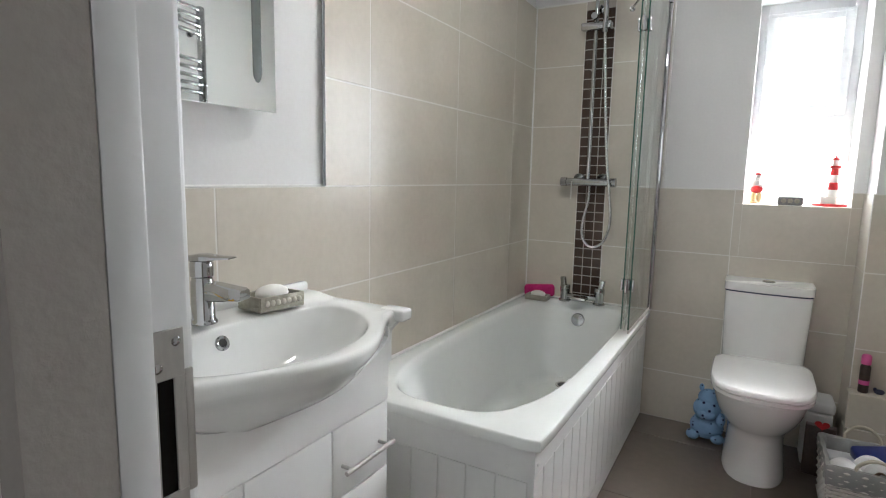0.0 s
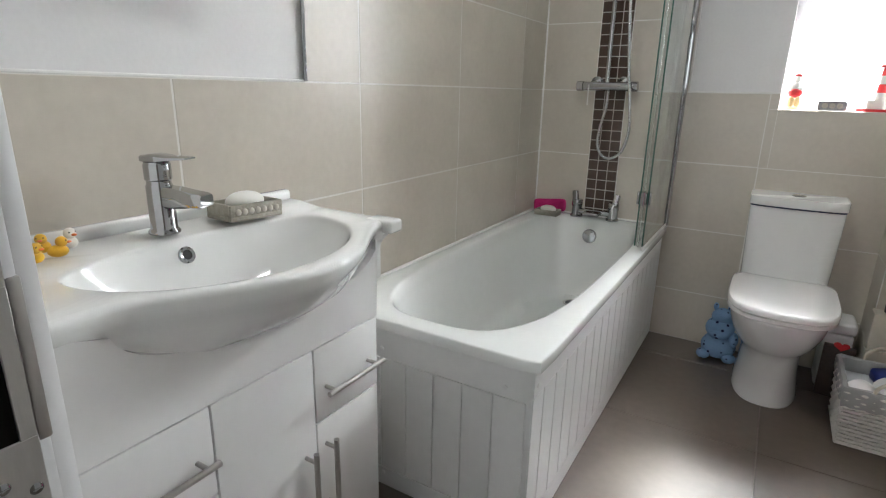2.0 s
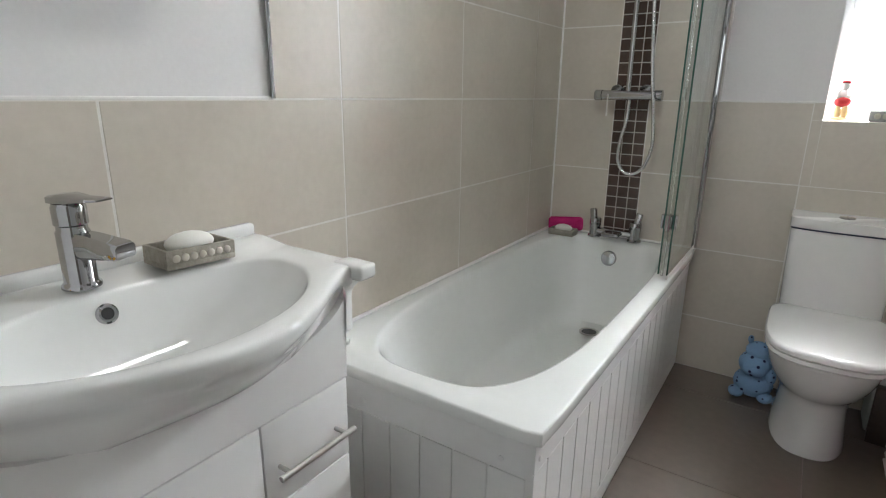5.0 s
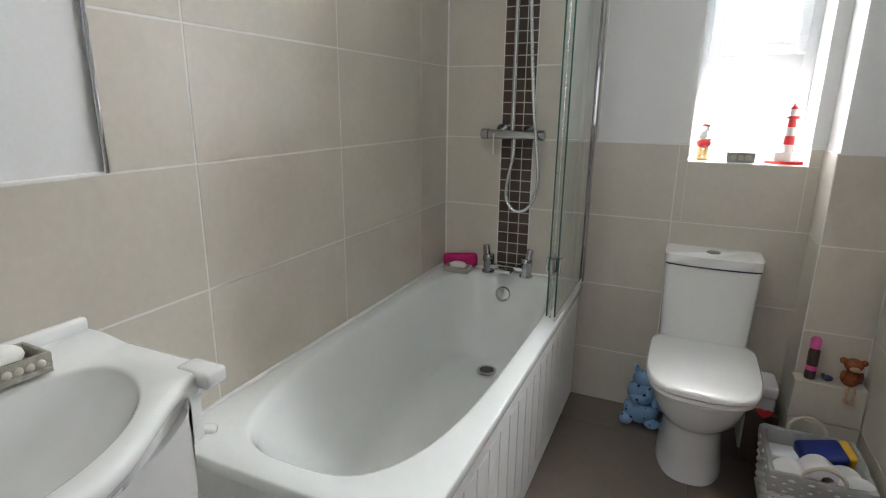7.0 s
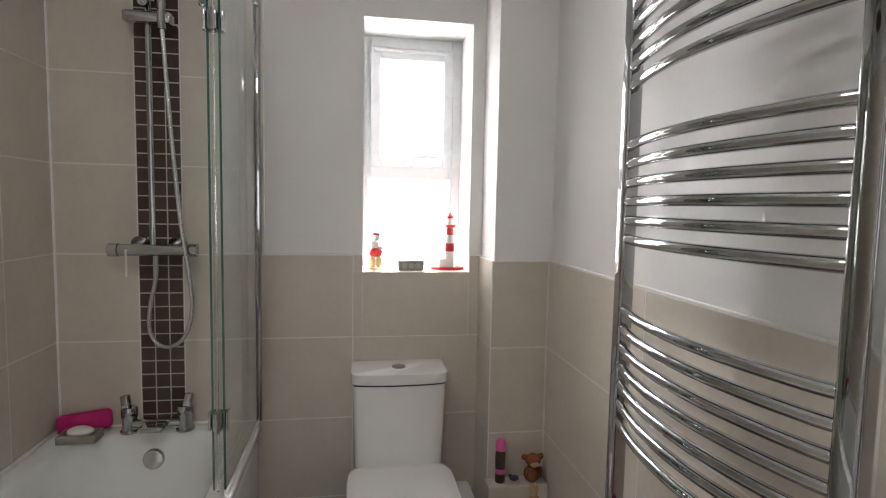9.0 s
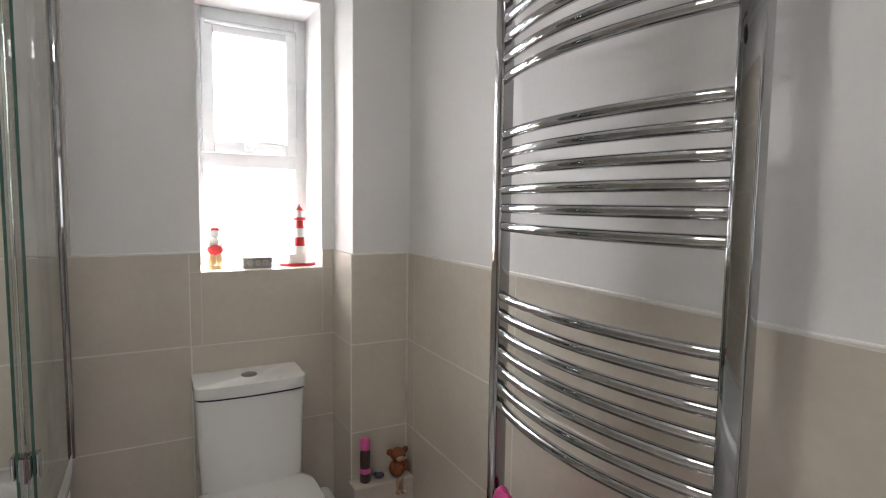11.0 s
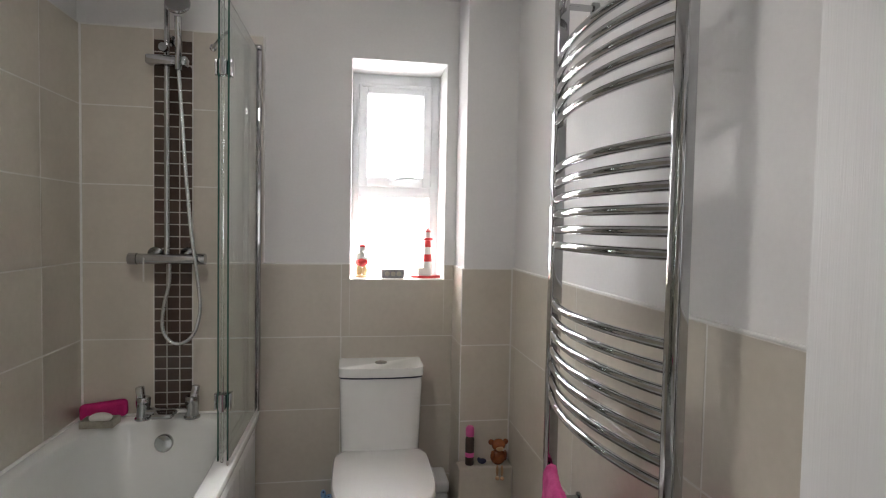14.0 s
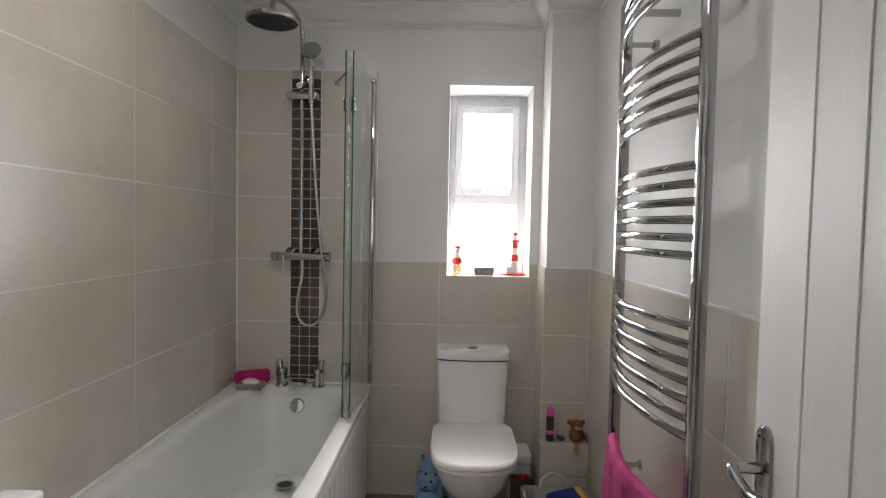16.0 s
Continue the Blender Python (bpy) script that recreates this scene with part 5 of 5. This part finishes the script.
part("tile_trim", rbox((0.7025, -0.0005, D - 0.001), (WX0, G, D + 0.005), 0.002, 1), SEAL, wall_far, smooth=True)
part("tile_trim", rbox((0.0, -0.0005, 2.147), (0.7025, G, 2.153), 0.002, 1), SEAL, wall_far, smooth=True)
# right wall: normal -x: -y cross z = -x
lay(wall_right, "tile", (W + G, 0, 0), (0, -1, 0), (0, 0, 1), [0.216, 0.272, 0.873, 1.474, 2.075, -BACK], rows_low, GAP, TT, TILE, tilt=0.04)
grout(wall_right, (W + 0.0008, BACK, 0), (W + G + 0.001, BY, D))
part("tile_trim", rbox((W - 0.0005, BACK, D - 0.001), (W + G, BY, D + 0.005), 0.002, 1), SEAL, wall_right, smooth=True)
# pipe casing
lay(boxing, "tile", (0, BY + G, 0), (1, 0, 0), (0, 0, 1), [BX, W - 0.002], [LZ - 0.004, 0.568, 0.884, D], GAP, TT, TILE)
grout(boxing, (BX + 0.003, BY + 0.0008, LZ - 0.01), (W, BY + G + 0.001, D))
lay(boxing, "tile", (BX + G, 0, 0), (0, -1, 0), (0, 0, 1), [-0.002 + 0.002, -BY], rows_low, GAP, TT, TILE)
grout(boxing, (BX + 0.0008, BY + 0.003, 0), (BX + G + 0.001, 0.0, D))
part("tile_trim", rbox((BX - 0.0005, BY - 0.0005, LZ), (BX + 0.005, BY + 0.005, D + 0.004), 0.002, 1), SEAL, boxing, smooth=True)
# ledge
lay(ledge, "tile", (0, LY + G, 0), (1, 0, 0), (0, 0, 1), [LX, W - 0.002], [0.0, 0.252, LZ], GAP, TT, TILE)
lay(ledge, "tile", (LX + G, 0, 0), (0, -1, 0), (0, 0, 1), [-BY, -LY], [0.0, 0.252, LZ], GAP, TT, TILE)
lay(ledge, "tile", (0, 0, LZ - G), (1, 0, 0), (0, 1, 0), [LX, W - 0.002], [LY, BY], GAP, TT, TILE)
# floor
lay(floor, "floor_tile", (0, 0, -0.004), (1, 0, 0), (0, 1, 0), [0.0, 0.6, 1.2, W], [BACK, -2.64, -2.04, -1.44, -0.84, -0.24, 0.0], 0.003, 0.0045, FLOORT)
